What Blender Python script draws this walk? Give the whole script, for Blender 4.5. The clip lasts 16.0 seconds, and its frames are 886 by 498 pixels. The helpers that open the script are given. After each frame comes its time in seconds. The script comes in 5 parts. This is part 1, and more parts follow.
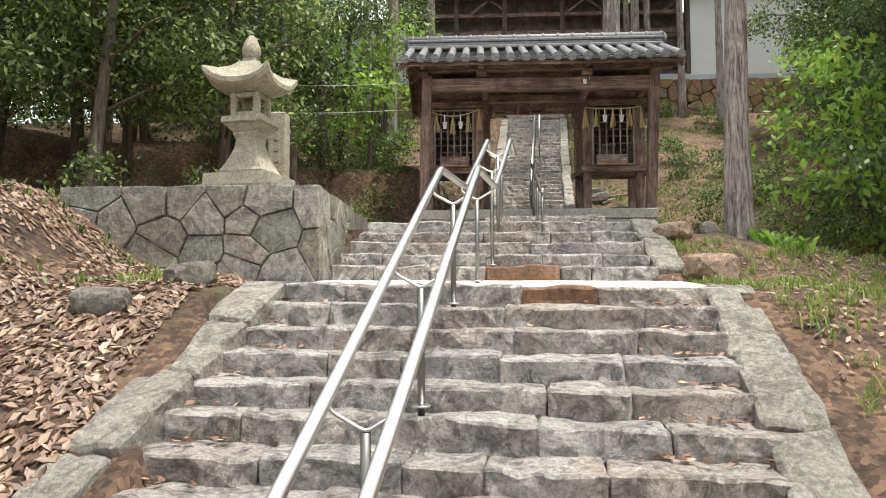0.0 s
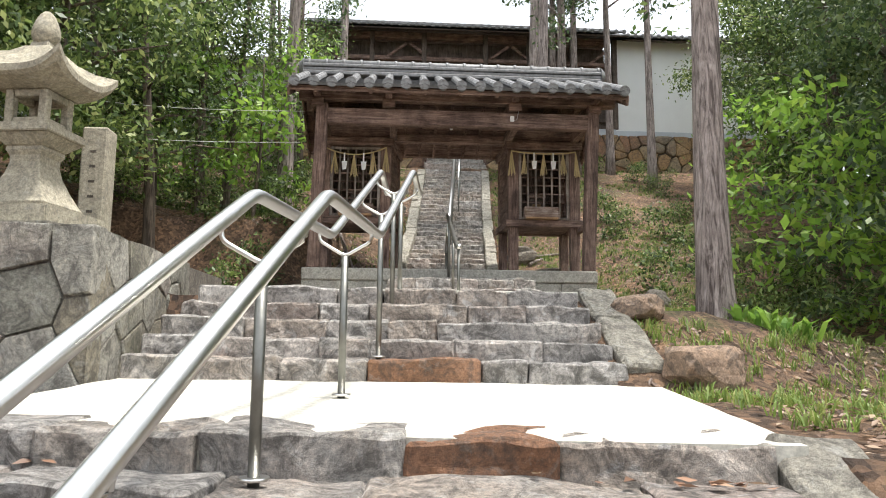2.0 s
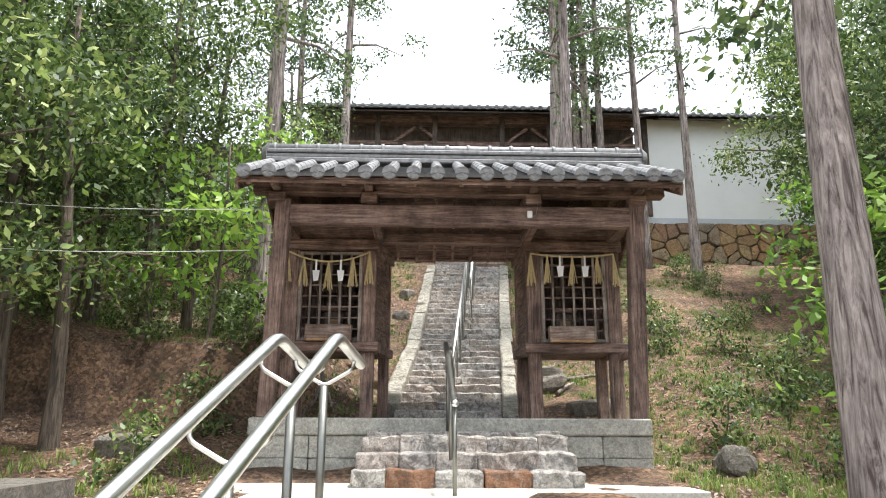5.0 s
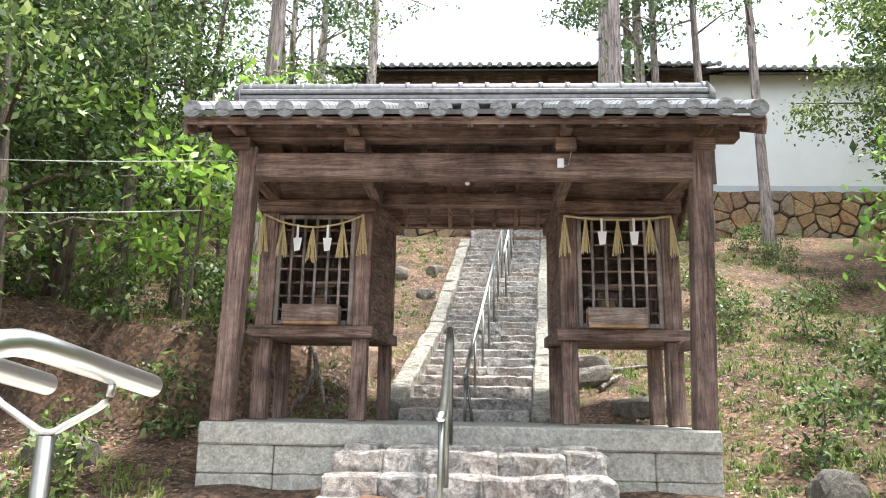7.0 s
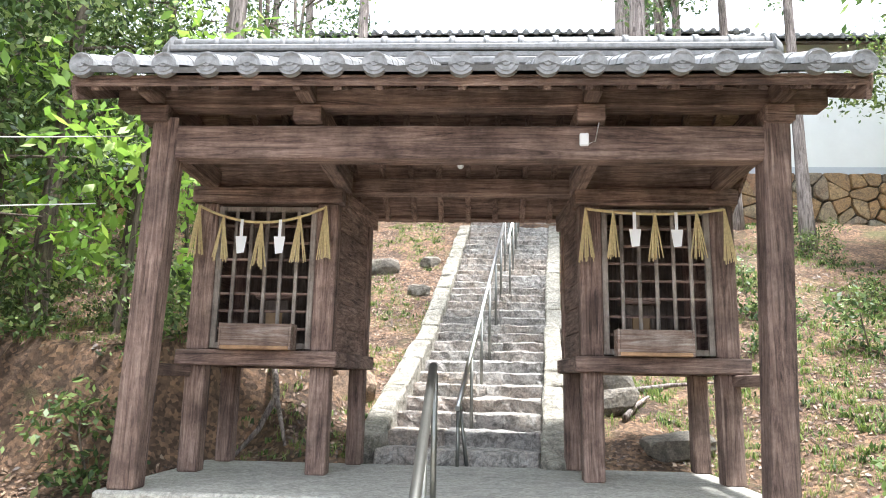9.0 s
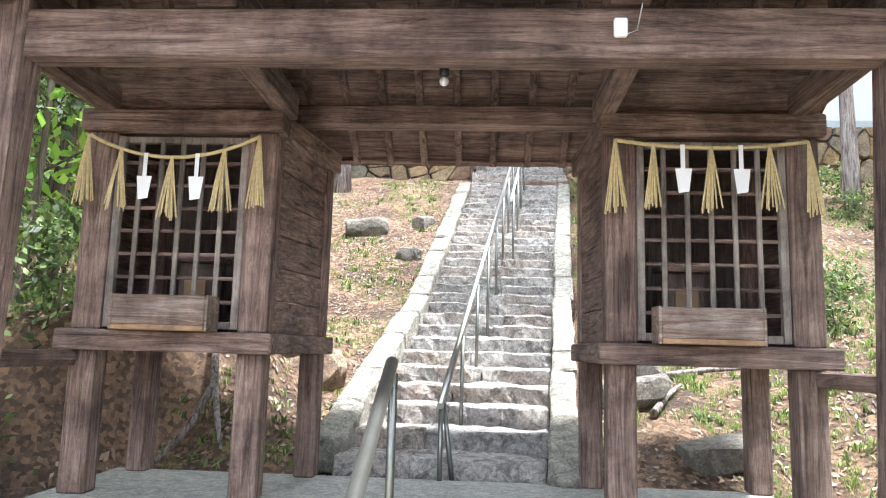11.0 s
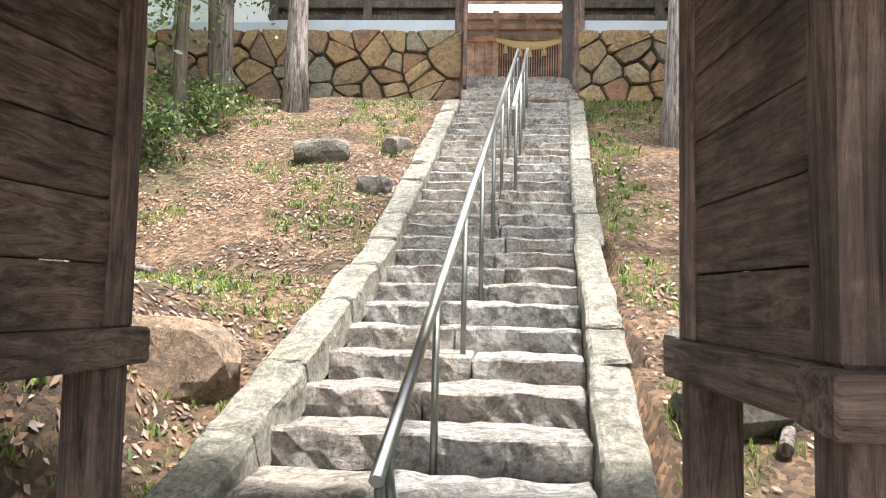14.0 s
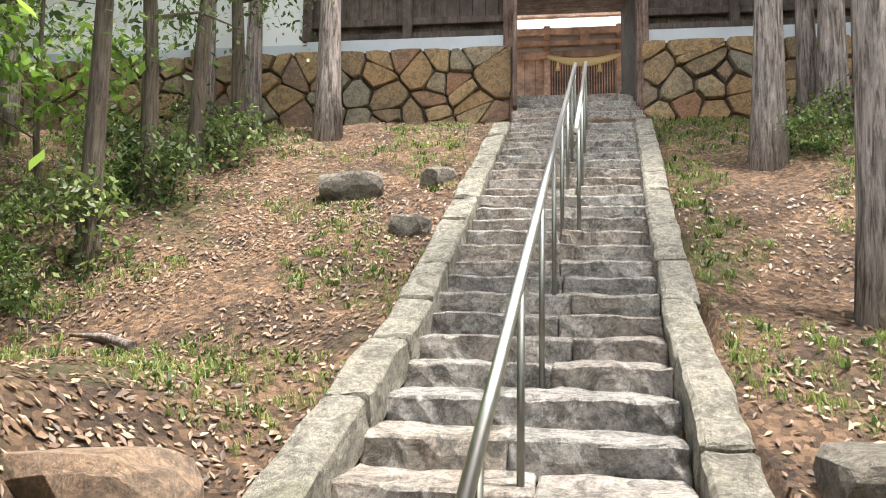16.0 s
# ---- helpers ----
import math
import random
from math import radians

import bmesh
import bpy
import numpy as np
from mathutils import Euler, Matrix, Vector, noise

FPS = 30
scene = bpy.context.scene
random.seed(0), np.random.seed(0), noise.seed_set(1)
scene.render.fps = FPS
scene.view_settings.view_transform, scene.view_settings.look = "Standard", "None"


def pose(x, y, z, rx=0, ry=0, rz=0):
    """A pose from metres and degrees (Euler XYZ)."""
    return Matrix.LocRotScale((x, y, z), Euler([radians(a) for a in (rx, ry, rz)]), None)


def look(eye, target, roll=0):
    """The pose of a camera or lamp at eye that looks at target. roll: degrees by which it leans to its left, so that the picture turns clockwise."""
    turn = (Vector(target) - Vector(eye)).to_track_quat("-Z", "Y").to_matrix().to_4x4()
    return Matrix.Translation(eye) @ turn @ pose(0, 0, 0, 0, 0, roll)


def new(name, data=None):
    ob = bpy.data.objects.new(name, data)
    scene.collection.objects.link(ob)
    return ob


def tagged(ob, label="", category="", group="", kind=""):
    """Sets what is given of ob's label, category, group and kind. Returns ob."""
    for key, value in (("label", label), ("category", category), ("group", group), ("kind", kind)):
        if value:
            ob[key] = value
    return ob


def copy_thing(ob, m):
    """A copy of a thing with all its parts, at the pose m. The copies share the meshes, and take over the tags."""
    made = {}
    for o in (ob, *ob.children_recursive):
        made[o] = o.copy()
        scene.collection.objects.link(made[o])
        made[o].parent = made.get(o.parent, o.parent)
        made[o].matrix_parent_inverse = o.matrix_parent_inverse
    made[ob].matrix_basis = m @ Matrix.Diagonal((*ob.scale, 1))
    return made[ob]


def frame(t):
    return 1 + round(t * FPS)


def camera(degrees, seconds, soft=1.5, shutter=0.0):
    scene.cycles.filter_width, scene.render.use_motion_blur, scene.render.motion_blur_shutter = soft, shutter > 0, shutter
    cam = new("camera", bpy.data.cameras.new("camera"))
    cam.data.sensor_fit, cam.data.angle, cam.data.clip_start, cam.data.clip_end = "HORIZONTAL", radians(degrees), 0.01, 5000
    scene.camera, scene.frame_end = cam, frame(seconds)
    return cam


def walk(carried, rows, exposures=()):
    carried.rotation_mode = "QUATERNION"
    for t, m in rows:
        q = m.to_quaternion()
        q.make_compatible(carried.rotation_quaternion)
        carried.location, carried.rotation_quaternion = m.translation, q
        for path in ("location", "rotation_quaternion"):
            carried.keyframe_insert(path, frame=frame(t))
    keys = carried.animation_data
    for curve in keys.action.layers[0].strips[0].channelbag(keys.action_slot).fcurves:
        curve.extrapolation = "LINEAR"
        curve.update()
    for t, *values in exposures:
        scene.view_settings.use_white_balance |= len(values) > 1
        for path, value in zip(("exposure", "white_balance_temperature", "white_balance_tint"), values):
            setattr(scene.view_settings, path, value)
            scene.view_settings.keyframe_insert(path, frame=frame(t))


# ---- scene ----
cam = camera(64.0, 16.0, soft=1.0)
PATH = [
    (0, (0.726, -2.339, 2.592), (0.631, -0.344, 2.695), -0.3),
    (0.5, (0.839, -1.637, 2.676), (0.801, 0.359, 2.797), -0.4),
    (1, (0.853, -0.882, 2.766), (0.871, 1.113, 2.914), 0.0),
    (1.5, (0.988, -0.171, 2.852), (1.068, 1.818, 3.041), 0.2),
    (2, (1.035, 0.464, 2.934), (1.164, 2.443, 3.196), 0.5),
    (2.5, (1.151, 1.033, 3.026), (1.358, 2.99, 3.379), 0.6),
    (3, (1.216, 1.491, 3.165), (1.429, 3.432, 3.596), 0.4),
    (3.5, (1.26, 1.997, 3.449), (1.473, 3.926, 3.933), 0.4),
    (4, (1.502, 2.414, 3.55), (1.707, 4.337, 4.061), 0.3),
    (4.5, (1.584, 2.796, 3.738), (1.727, 4.726, 4.244), 0.1),
    (5, (1.581, 3.284, 4.034), (1.636, 5.222, 4.525), 0.2),
    (5.2, (1.629, 3.467, 4.048), (1.644, 5.406, 4.537), 0.3),
    (7.3, (2.148, 5.655, 4.389), (2.046, 7.607, 4.812), 1.0),
    (7.5, (2.128, 5.876, 4.423), (2.021, 7.829, 4.84), 1.0),
    (8, (2.128, 6.367, 4.617), (2.032, 8.324, 5.018), 0.9),
    (8.5, (2.168, 6.843, 4.803), (2.083, 8.806, 5.176), 0.6),
    (8.7, (2.185, 6.947, 4.87), (2.093, 8.909, 5.248), 0.8),
    (10.8, (2.332, 8.625, 5.127), (2.201, 10.597, 5.435), 1.6),
    (11, (2.326, 8.823, 5.148), (2.205, 10.8, 5.429), 1.6),
    (11.5, (2.351, 9.355, 5.149), (2.294, 11.342, 5.37), 1.5),
    (12, (2.28, 9.829, 5.132), (2.291, 11.821, 5.314), 1.6),
    (12.5, (2.298, 10.319, 5.128), (2.367, 12.311, 5.29), 1.3),
    (13, (2.398, 10.833, 5.155), (2.466, 12.826, 5.312), 1.3),
    (13.5, (2.367, 11.393, 5.201), (2.355, 13.387, 5.356), 1.2),
    (14, (2.333, 11.89, 5.356), (2.235, 13.883, 5.49), 1.2),
    (14.5, (2.276, 12.33, 5.594), (2.083, 14.317, 5.705), 1.5),
    (15, (2.174, 12.665, 5.754), (1.876, 14.639, 5.879), 1.9),
    (15.5, (2.216, 12.956, 5.842), (1.899, 14.923, 6.01), 1.5),
    (16, (2.291, 13.286, 5.762), (2.046, 15.261, 5.955), 0.7),
]
walk(cam, [(t, look(eye, target, roll)) for t, eye, target, roll in PATH], [(0, 0.55, 6450, 10), (2.5, 0.65, 6250, 10), (5, 1.0, 6150, 10), (7.5, 1.5, 6000, 10), (8.5, 1.7, 5950, 10), (11, 2.1, 5750, 10), (12, 2.2, 5650, 10), (13.5, 1.85, 6100, 10), (16, 1.38, 6500, 10)])

# ---- light ----
world = bpy.data.worlds.new("sky")
scene.world = world
world.use_nodes = True
wn = world.node_tree.nodes
sky = wn.new("ShaderNodeTexSky")
sky.sky_type, sky.sun_disc = "NISHITA", False
sky.sun_elevation, sky.sun_rotation = radians(76), radians(100)
sky.air_density, sky.dust_density, sky.ozone_density = 1.0, 6.0, 0.6
haze = wn.new("ShaderNodeMix")
haze.data_type = "RGBA"
haze.inputs[0].default_value = 0.75
haze.inputs[7].default_value = (9.0, 9.3, 9.6, 1)
world.node_tree.links.new(sky.outputs[0], haze.inputs[6])
world.node_tree.links.new(haze.outputs[2], wn["Background"].inputs[0])
wn["Background"].inputs[1].default_value = 0.13
sun_data = bpy.data.lights.new("sun", "SUN")
sun_data.energy, sun_data.angle, sun_data.color = 4.3, radians(6), (1.0, 0.95, 0.87)
sun = new("sun", sun_data)
sun.matrix_world = look((7, 3, 24), (2, 4, 3))

# ---- materials ----
def material(name):
    m = bpy.data.materials.new(name)
    m.use_nodes = True
    return m, m.node_tree.nodes, m.node_tree.links, m.node_tree.nodes["Principled BSDF"]


def ramp(n, stops):
    r = n.new("ShaderNodeValToRGB")
    while len(r.color_ramp.elements) < len(stops):
        r.color_ramp.elements.new(0.5)
    for e, (p, c) in zip(r.color_ramp.elements, stops):
        e.position, e.color = p, (*c, 1)
    return r


def noise_tex(n, l, coord, scale, detail=6, rough=0.6, distortion=0.0):
    t = n.new("ShaderNodeTexNoise")
    t.inputs["Scale"].default_value, t.inputs["Detail"].default_value = scale, detail
    t.inputs["Roughness"].default_value, t.inputs["Distortion"].default_value = rough, distortion
    l.new(coord, t.inputs["Vector"])
    return t


def mixc(n, l, fac, a, b, mode="MIX"):
    m = n.new("ShaderNodeMix")
    m.data_type, m.blend_type = "RGBA", mode
    for sock, v in ((m.inputs[0], fac), (m.inputs[6], a), (m.inputs[7], b)):
        if isinstance(v, (int, float)):
            sock.default_value = v
        elif isinstance(v, tuple):
            sock.default_value = (*v, 1)
        else:
            l.new(v, sock)
    return m.outputs[2]


def bump(n, l, p, height, strength, distance):
    b = n.new("ShaderNodeBump")
    b.inputs["Strength"].default_value, b.inputs["Distance"].default_value = strength, distance
    l.new(height, b.inputs["Height"])
    l.new(b.outputs[0], p.inputs["Normal"])


def world_coord(n, l, stretch=(1, 1, 1)):
    g = n.new("ShaderNodeNewGeometry")
    m = n.new("ShaderNodeMapping")
    m.inputs["Scale"].default_value = stretch
    l.new(g.outputs["Position"], m.inputs["Vector"])
    return m.outputs[0]


def object_random(n):
    return n.new("ShaderNodeObjectInfo").outputs["Random"]


def stone_material(name, stops, spot=(0.62, 0.61, 0.56), spots=0.35, moss=0.25, rough_bump=1.0, pick=0.55, stain=0.6, grain=0.6):
    """Rough granite: tone per block, speckle, pale lichen and a little moss."""
    m, n, l, p = material(name)
    c = world_coord(n, l)
    tone = ramp(n, stops)
    big = noise_tex(n, l, c, 2.1, 5)
    mix = n.new("ShaderNodeMath")
    mix.operation = "MULTIPLY_ADD"
    l.new(object_random(n), mix.inputs[0])
    mix.inputs[1].default_value = pick
    scaled = n.new("ShaderNodeMath")
    scaled.operation = "MULTIPLY"
    l.new(big.outputs[0], scaled.inputs[0])
    scaled.inputs[1].default_value = 1.0 - pick
    l.new(scaled.outputs[0], mix.inputs[2])
    l.new(mix.outputs[0], tone.inputs[0])
    fine = noise_tex(n, l, c, 34, 10, 0.82)
    speck = ramp(n, [(0.36, (0.22, 0.22, 0.23)), (0.49, (0.95, 0.95, 0.95)), (0.62, (1.75, 1.72, 1.68))])
    l.new(fine.outputs[0], speck.inputs[0])
    col = mixc(n, l, grain, tone.outputs[0], speck.outputs[0], "MULTIPLY")
    lich = noise_tex(n, l, c, 9, 9, 0.7, 0.6)
    lm = ramp(n, [(0.55, (0, 0, 0)), (0.66, (spots, spots, spots))])
    l.new(lich.outputs[0], lm.inputs[0])
    col = mixc(n, l, lm.outputs[0], col, spot)
    dark = noise_tex(n, l, c, 5.5, 14, 0.8, 1.3)
    dm = ramp(n, [(0.46, (0, 0, 0)), (0.58, (stain, stain, stain))])
    l.new(dark.outputs[0], dm.inputs[0])
    col = mixc(n, l, dm.outputs[0], col, (0.075, 0.07, 0.062))
    mo = noise_tex(n, l, c, 1.7, 8, 0.7)
    mm = ramp(n, [(0.58, (0, 0, 0)), (0.72, (moss, moss, moss))])
    l.new(mo.outputs[0], mm.inputs[0])
    col = mixc(n, l, mm.outputs[0], col, (0.13, 0.15, 0.055))
    l.new(col, p.inputs["Base Color"])
    p.inputs["Roughness"].default_value = 0.9
    relief = noise_tex(n, l, c, 13, 14, 0.78, 0.6)
    bump(n, l, p, relief.outputs[0], rough_bump, 0.07)
    return m


STEP_STONE = stone_material("weathered_granite", [(0.0, (0.36, 0.34, 0.32)), (0.3, (0.5, 0.47, 0.44)), (0.5, (0.52, 0.44, 0.37)), (0.6, (0.55, 0.52, 0.48)), (0.8, (0.46, 0.38, 0.33)), (1.0, (0.6, 0.56, 0.52))], spot=(0.78, 0.76, 0.73), spots=0.75, moss=0.12, stain=0.72)
RUST_STONE = stone_material("rust_granite", [(0.0, (0.3, 0.14, 0.075)), (1.0, (0.36, 0.2, 0.115))], spots=0.3, moss=0.05)
CURB_STONE = stone_material("pale_granite", [(0.0, (0.36, 0.33, 0.27)), (1.0, (0.46, 0.43, 0.36))], spot=(0.66, 0.65, 0.6), spots=0.5, moss=0.5)
WALL_STONE = stone_material("field_stone", [(0.0, (0.25, 0.2, 0.13)), (0.25, (0.4, 0.25, 0.12)), (0.5, (0.45, 0.32, 0.17)), (0.72, (0.3, 0.27, 0.2)), (0.86, (0.34, 0.18, 0.1)), (1.0, (0.28, 0.27, 0.22))], spots=0.12, moss=0.2, rough_bump=0.7, pick=0.85)
PLINTH_STONE = stone_material("plinth_stone", [(0.0, (0.24, 0.23, 0.18)), (0.3, (0.42, 0.41, 0.35)), (0.6, (0.34, 0.3, 0.22)), (0.85, (0.5, 0.48, 0.42)), (1.0, (0.34, 0.2, 0.14))], spots=0.5, moss=0.4, pick=0.8, stain=0.65)
LANTERN_STONE = stone_material("lantern_granite", [(0.0, (0.34, 0.31, 0.23)), (1.0, (0.42, 0.38, 0.29))], spots=0.2, moss=0.4, rough_bump=0.45, stain=0.4)
ROCK = stone_material("hillside_rock", [(0.0, (0.2, 0.18, 0.15)), (1.0, (0.32, 0.28, 0.23))], spots=0.3, moss=0.4)
BUFF_ROCK = stone_material("buff_rock", [(0.0, (0.5, 0.33, 0.22)), (1.0, (0.46, 0.34, 0.25))], spots=0.1, moss=0.1)
GREY_CONCRETE = stone_material("grey_cement", [(0.0, (0.32, 0.31, 0.275)), (1.0, (0.4, 0.385, 0.34))], spot=(0.5, 0.48, 0.43), spots=0.4, moss=0.25, rough_bump=0.35, stain=0.35, grain=0.6)
MORTAR = stone_material("joint_soil", [(0.0, (0.08, 0.066, 0.05)), (1.0, (0.14, 0.115, 0.085))], spots=0.1, moss=0.3)
CONCRETE = stone_material("old_concrete", [(0.0, (0.5, 0.48, 0.41)), (1.0, (0.58, 0.56, 0.49))], spot=(0.66, 0.64, 0.58), spots=0.4, moss=0.12, rough_bump=0.2, stain=0.16, grain=0.35)


def wood_material(name, dark, mid, light, axis, grain=1.0):
    """Weathered timber with grain running along one axis."""
    m, n, l, p = material(name)
    st = [6.5 * grain, 6.5 * grain, 6.5 * grain]
    st[axis] = 0.4
    c = world_coord(n, l, tuple(st))
    g = noise_tex(n, l, c, 3.2, 14, 0.82, 1.1)
    r = ramp(n, [(0.37, dark), (0.48, mid), (0.66, light)])
    l.new(g.outputs[0], r.inputs[0])
    c2 = world_coord(n, l)
    blotch = noise_tex(n, l, c2, 2.3, 8, 0.7)
    br = ramp(n, [(0.38, (0.42, 0.38, 0.37)), (0.62, (1.4, 1.37, 1.34))])
    l.new(blotch.outputs[0], br.inputs[0])
    col = mixc(n, l, 0.8, r.outputs[0], br.outputs[0], "MULTIPLY")
    tone = ramp(n, [(0.0, (0.8, 0.78, 0.77)), (1.0, (1.15, 1.13, 1.1))])
    l.new(object_random(n), tone.inputs[0])
    col = mixc(n, l, 0.8, col, tone.outputs[0], "MULTIPLY")
    l.new(col, p.inputs["Base Color"])
    p.inputs["Roughness"].default_value = 0.82
    bump(n, l, p, g.outputs[0], 0.9, 0.04)
    return m


WX = wood_material("weathered_timber_across", (0.04, 0.026, 0.022), (0.2, 0.133, 0.11), (0.45, 0.34, 0.285), 0)
WY = wood_material("weathered_timber_deep", (0.04, 0.026, 0.022), (0.2, 0.133, 0.11), (0.45, 0.34, 0.285), 1)
WZ = wood_material("weathered_timber_upright", (0.04, 0.026, 0.022), (0.2, 0.133, 0.11), (0.45, 0.34, 0.285), 2)
GREY_LATTICE = wood_material("grey_lattice_wood", (0.16, 0.135, 0.115), (0.29, 0.255, 0.225), (0.42, 0.38, 0.34), 2)
BOX_WOOD = wood_material("flaking_box_wood", (0.13, 0.085, 0.065), (0.25, 0.175, 0.14), (0.5, 0.46, 0.42), 0, 0.8)
FRESH_WOOD = wood_material("newer_wood", (0.36, 0.22, 0.12), (0.47, 0.3, 0.17), (0.56, 0.38, 0.23), 0)
SHRINE_WOOD = wood_material("reddish_shrine_wood", (0.45, 0.29, 0.21), (0.58, 0.4, 0.31), (0.66, 0.5, 0.4), 0)
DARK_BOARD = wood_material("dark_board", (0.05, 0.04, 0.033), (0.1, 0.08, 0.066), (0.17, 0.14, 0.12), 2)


def plain(name, color, rough=0.6, metal=0.0, vary=0.12, scale=6.0, relief=0.15):
    m, n, l, p = material(name)
    c = world_coord(n, l)
    t = noise_tex(n, l, c, scale, 8, 0.7)
    lo, hi = tuple(v * (1 - vary) for v in color), tuple(v * (1 + vary) for v in color)
    r = ramp(n, [(0.3, lo), (0.7, hi)])
    l.new(t.outputs[0], r.inputs[0])
    l.new(r.outputs[0], p.inputs["Base Color"])
    p.inputs["Roughness"].default_value, p.inputs["Metallic"].default_value = rough, metal
    if relief:
        bump(n, l, p, t.outputs[0], relief, 0.01)
    return m


STEEL = plain("brushed_steel", (0.72, 0.71, 0.69), 0.3, 1.0, 0.05, 20, 0.03)
DULL_STEEL = plain("dull_galvanised_post", (0.22, 0.22, 0.2), 0.42, 0.9, 0.15, 12, 0.05)
PLASTER = plain("white_plaster", (0.78, 0.8, 0.79), 0.9, 0, 0.04, 1.2, 0.05)
BLUE_BAND = plain("pale_blue_grey_plaster", (0.52, 0.56, 0.6), 0.9, 0, 0.08, 2.0)
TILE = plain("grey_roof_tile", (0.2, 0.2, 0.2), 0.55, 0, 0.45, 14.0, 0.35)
# the roof tile again, darkened: shade between the cover tiles is in the colour
TILE_SHADED = plain("shaded_pan_tile", (0.11, 0.11, 0.11), 0.65, 0, 0.4, 14.0, 0.35)
STRAW = plain("rice_straw", (0.55, 0.44, 0.23), 0.85, 0, 0.25, 40.0, 0.3)
PAPER = plain("white_paper", (0.82, 0.82, 0.82), 0.8, 0, 0.03, 3.0, 0.05)
BLACK = plain("black_enamel", (0.02, 0.02, 0.02), 0.4, 0, 0.1, 8.0, 0.0)
GILT = plain("gilt_wood", (0.2, 0.12, 0.05), 0.5, 0, 0.2, 10.0)
CABLE = plain("pale_cable", (0.5, 0.5, 0.46), 0.6, 0, 0.1, 5, 0.0)
SHRINE_TILE = plain("pale_shrine_roof", (0.62, 0.63, 0.64), 0.6, 0, 0.08, 5)


def soil_material():
    m, n, l, p = material("forest_soil")
    c = world_coord(n, l)
    a = noise_tex(n, l, c, 1.1, 12, 0.75)
    r = ramp(n, [(0.32, (0.055, 0.038, 0.028)), (0.45, (0.14, 0.09, 0.06)), (0.57, (0.26, 0.165, 0.105)), (0.72, (0.12, 0.085, 0.055))])
    l.new(a.outputs[0], r.inputs[0])
    litter = n.new("ShaderNodeTexVoronoi")
    litter.inputs["Scale"].default_value = 24
    l.new(c, litter.inputs["Vector"])
    lr = ramp(n, [(0.0, (0.35, 0.33, 0.32)), (0.5, (0.95, 0.93, 0.9)), (1.0, (2.1, 1.95, 1.75))])
    sep = n.new("ShaderNodeSeparateColor")
    l.new(litter.outputs["Color"], sep.inputs[0])
    l.new(sep.outputs[0], lr.inputs[0])
    col = mixc(n, l, 0.75, r.outputs[0], lr.outputs[0], "MULTIPLY")
    g = noise_tex(n, l, c, 0.45, 9, 0.72)
    gm = ramp(n, [(0.54, (0, 0, 0)), (0.66, (0.7, 0.7, 0.7))])
    l.new(g.outputs[0], gm.inputs[0])
    col = mixc(n, l, gm.outputs[0], col, (0.13, 0.145, 0.05))
    l.new(col, p.inputs["Base Color"])
    p.inputs["Roughness"].default_value = 0.95
    h = noise_tex(n, l, c, 18, 12, 0.8)
    bump(n, l, p, h.outputs[0], 1.0, 0.09)
    return m


SOIL = soil_material()


def leaf_material(name, stops, glow=0.35):
    """Leaves that pass some light, with a tone for each leaf."""
    m, n, l, p = material(name)
    isl = n.new("ShaderNodeNewGeometry").outputs["Random Per Island"]
    r = ramp(n, stops)
    l.new(isl, r.inputs[0])
    tone = ramp(n, [(0.0, (0.75, 0.8, 0.75)), (1.0, (1.2, 1.15, 1.0))])
    l.new(object_random(n), tone.inputs[0])
    col = mixc(n, l, 1.0, r.outputs[0], tone.outputs[0], "MULTIPLY")
    l.new(col, p.inputs["Base Color"])
    p.inputs["Roughness"].default_value = 0.5
    tr = n.new("ShaderNodeBsdfTranslucent")
    l.new(col, tr.inputs[0])
    mx = n.new("ShaderNodeMixShader")
    mx.inputs[0].default_value = glow
    l.new(p.outputs[0], mx.inputs[1])
    l.new(tr.outputs[0], mx.inputs[2])
    l.new(mx.outputs[0], n["Material Output"].inputs[0])
    return m


LEAF_DARK = leaf_material("evergreen_leaves", [(0.0, (0.035, 0.06, 0.022)), (0.45, (0.085, 0.14, 0.042)), (0.8, (0.2, 0.28, 0.085)), (1.0, (0.42, 0.48, 0.22))])
LEAF_BRIGHT = leaf_material("fresh_leaves", [(0.0, (0.16, 0.3, 0.05)), (0.5, (0.24, 0.4, 0.07)), (1.0, (0.36, 0.5, 0.1))], 0.5)
LEAF_CEDAR = leaf_material("cedar_foliage", [(0.0, (0.04, 0.075, 0.035)), (0.6, (0.1, 0.16, 0.065)), (1.0, (0.23, 0.3, 0.12))], 0.35)
LITTER = leaf_material("dry_fallen_leaves", [(0.0, (0.07, 0.04, 0.028)), (0.35, (0.2, 0.11, 0.075)), (0.7, (0.33, 0.2, 0.14)), (1.0, (0.52, 0.37, 0.27))], 0.15)
GRASS = leaf_material("grass_blades", [(0.0, (0.15, 0.22, 0.05)), (0.6, (0.24, 0.33, 0.08)), (1.0, (0.42, 0.4, 0.15))], 0.4)


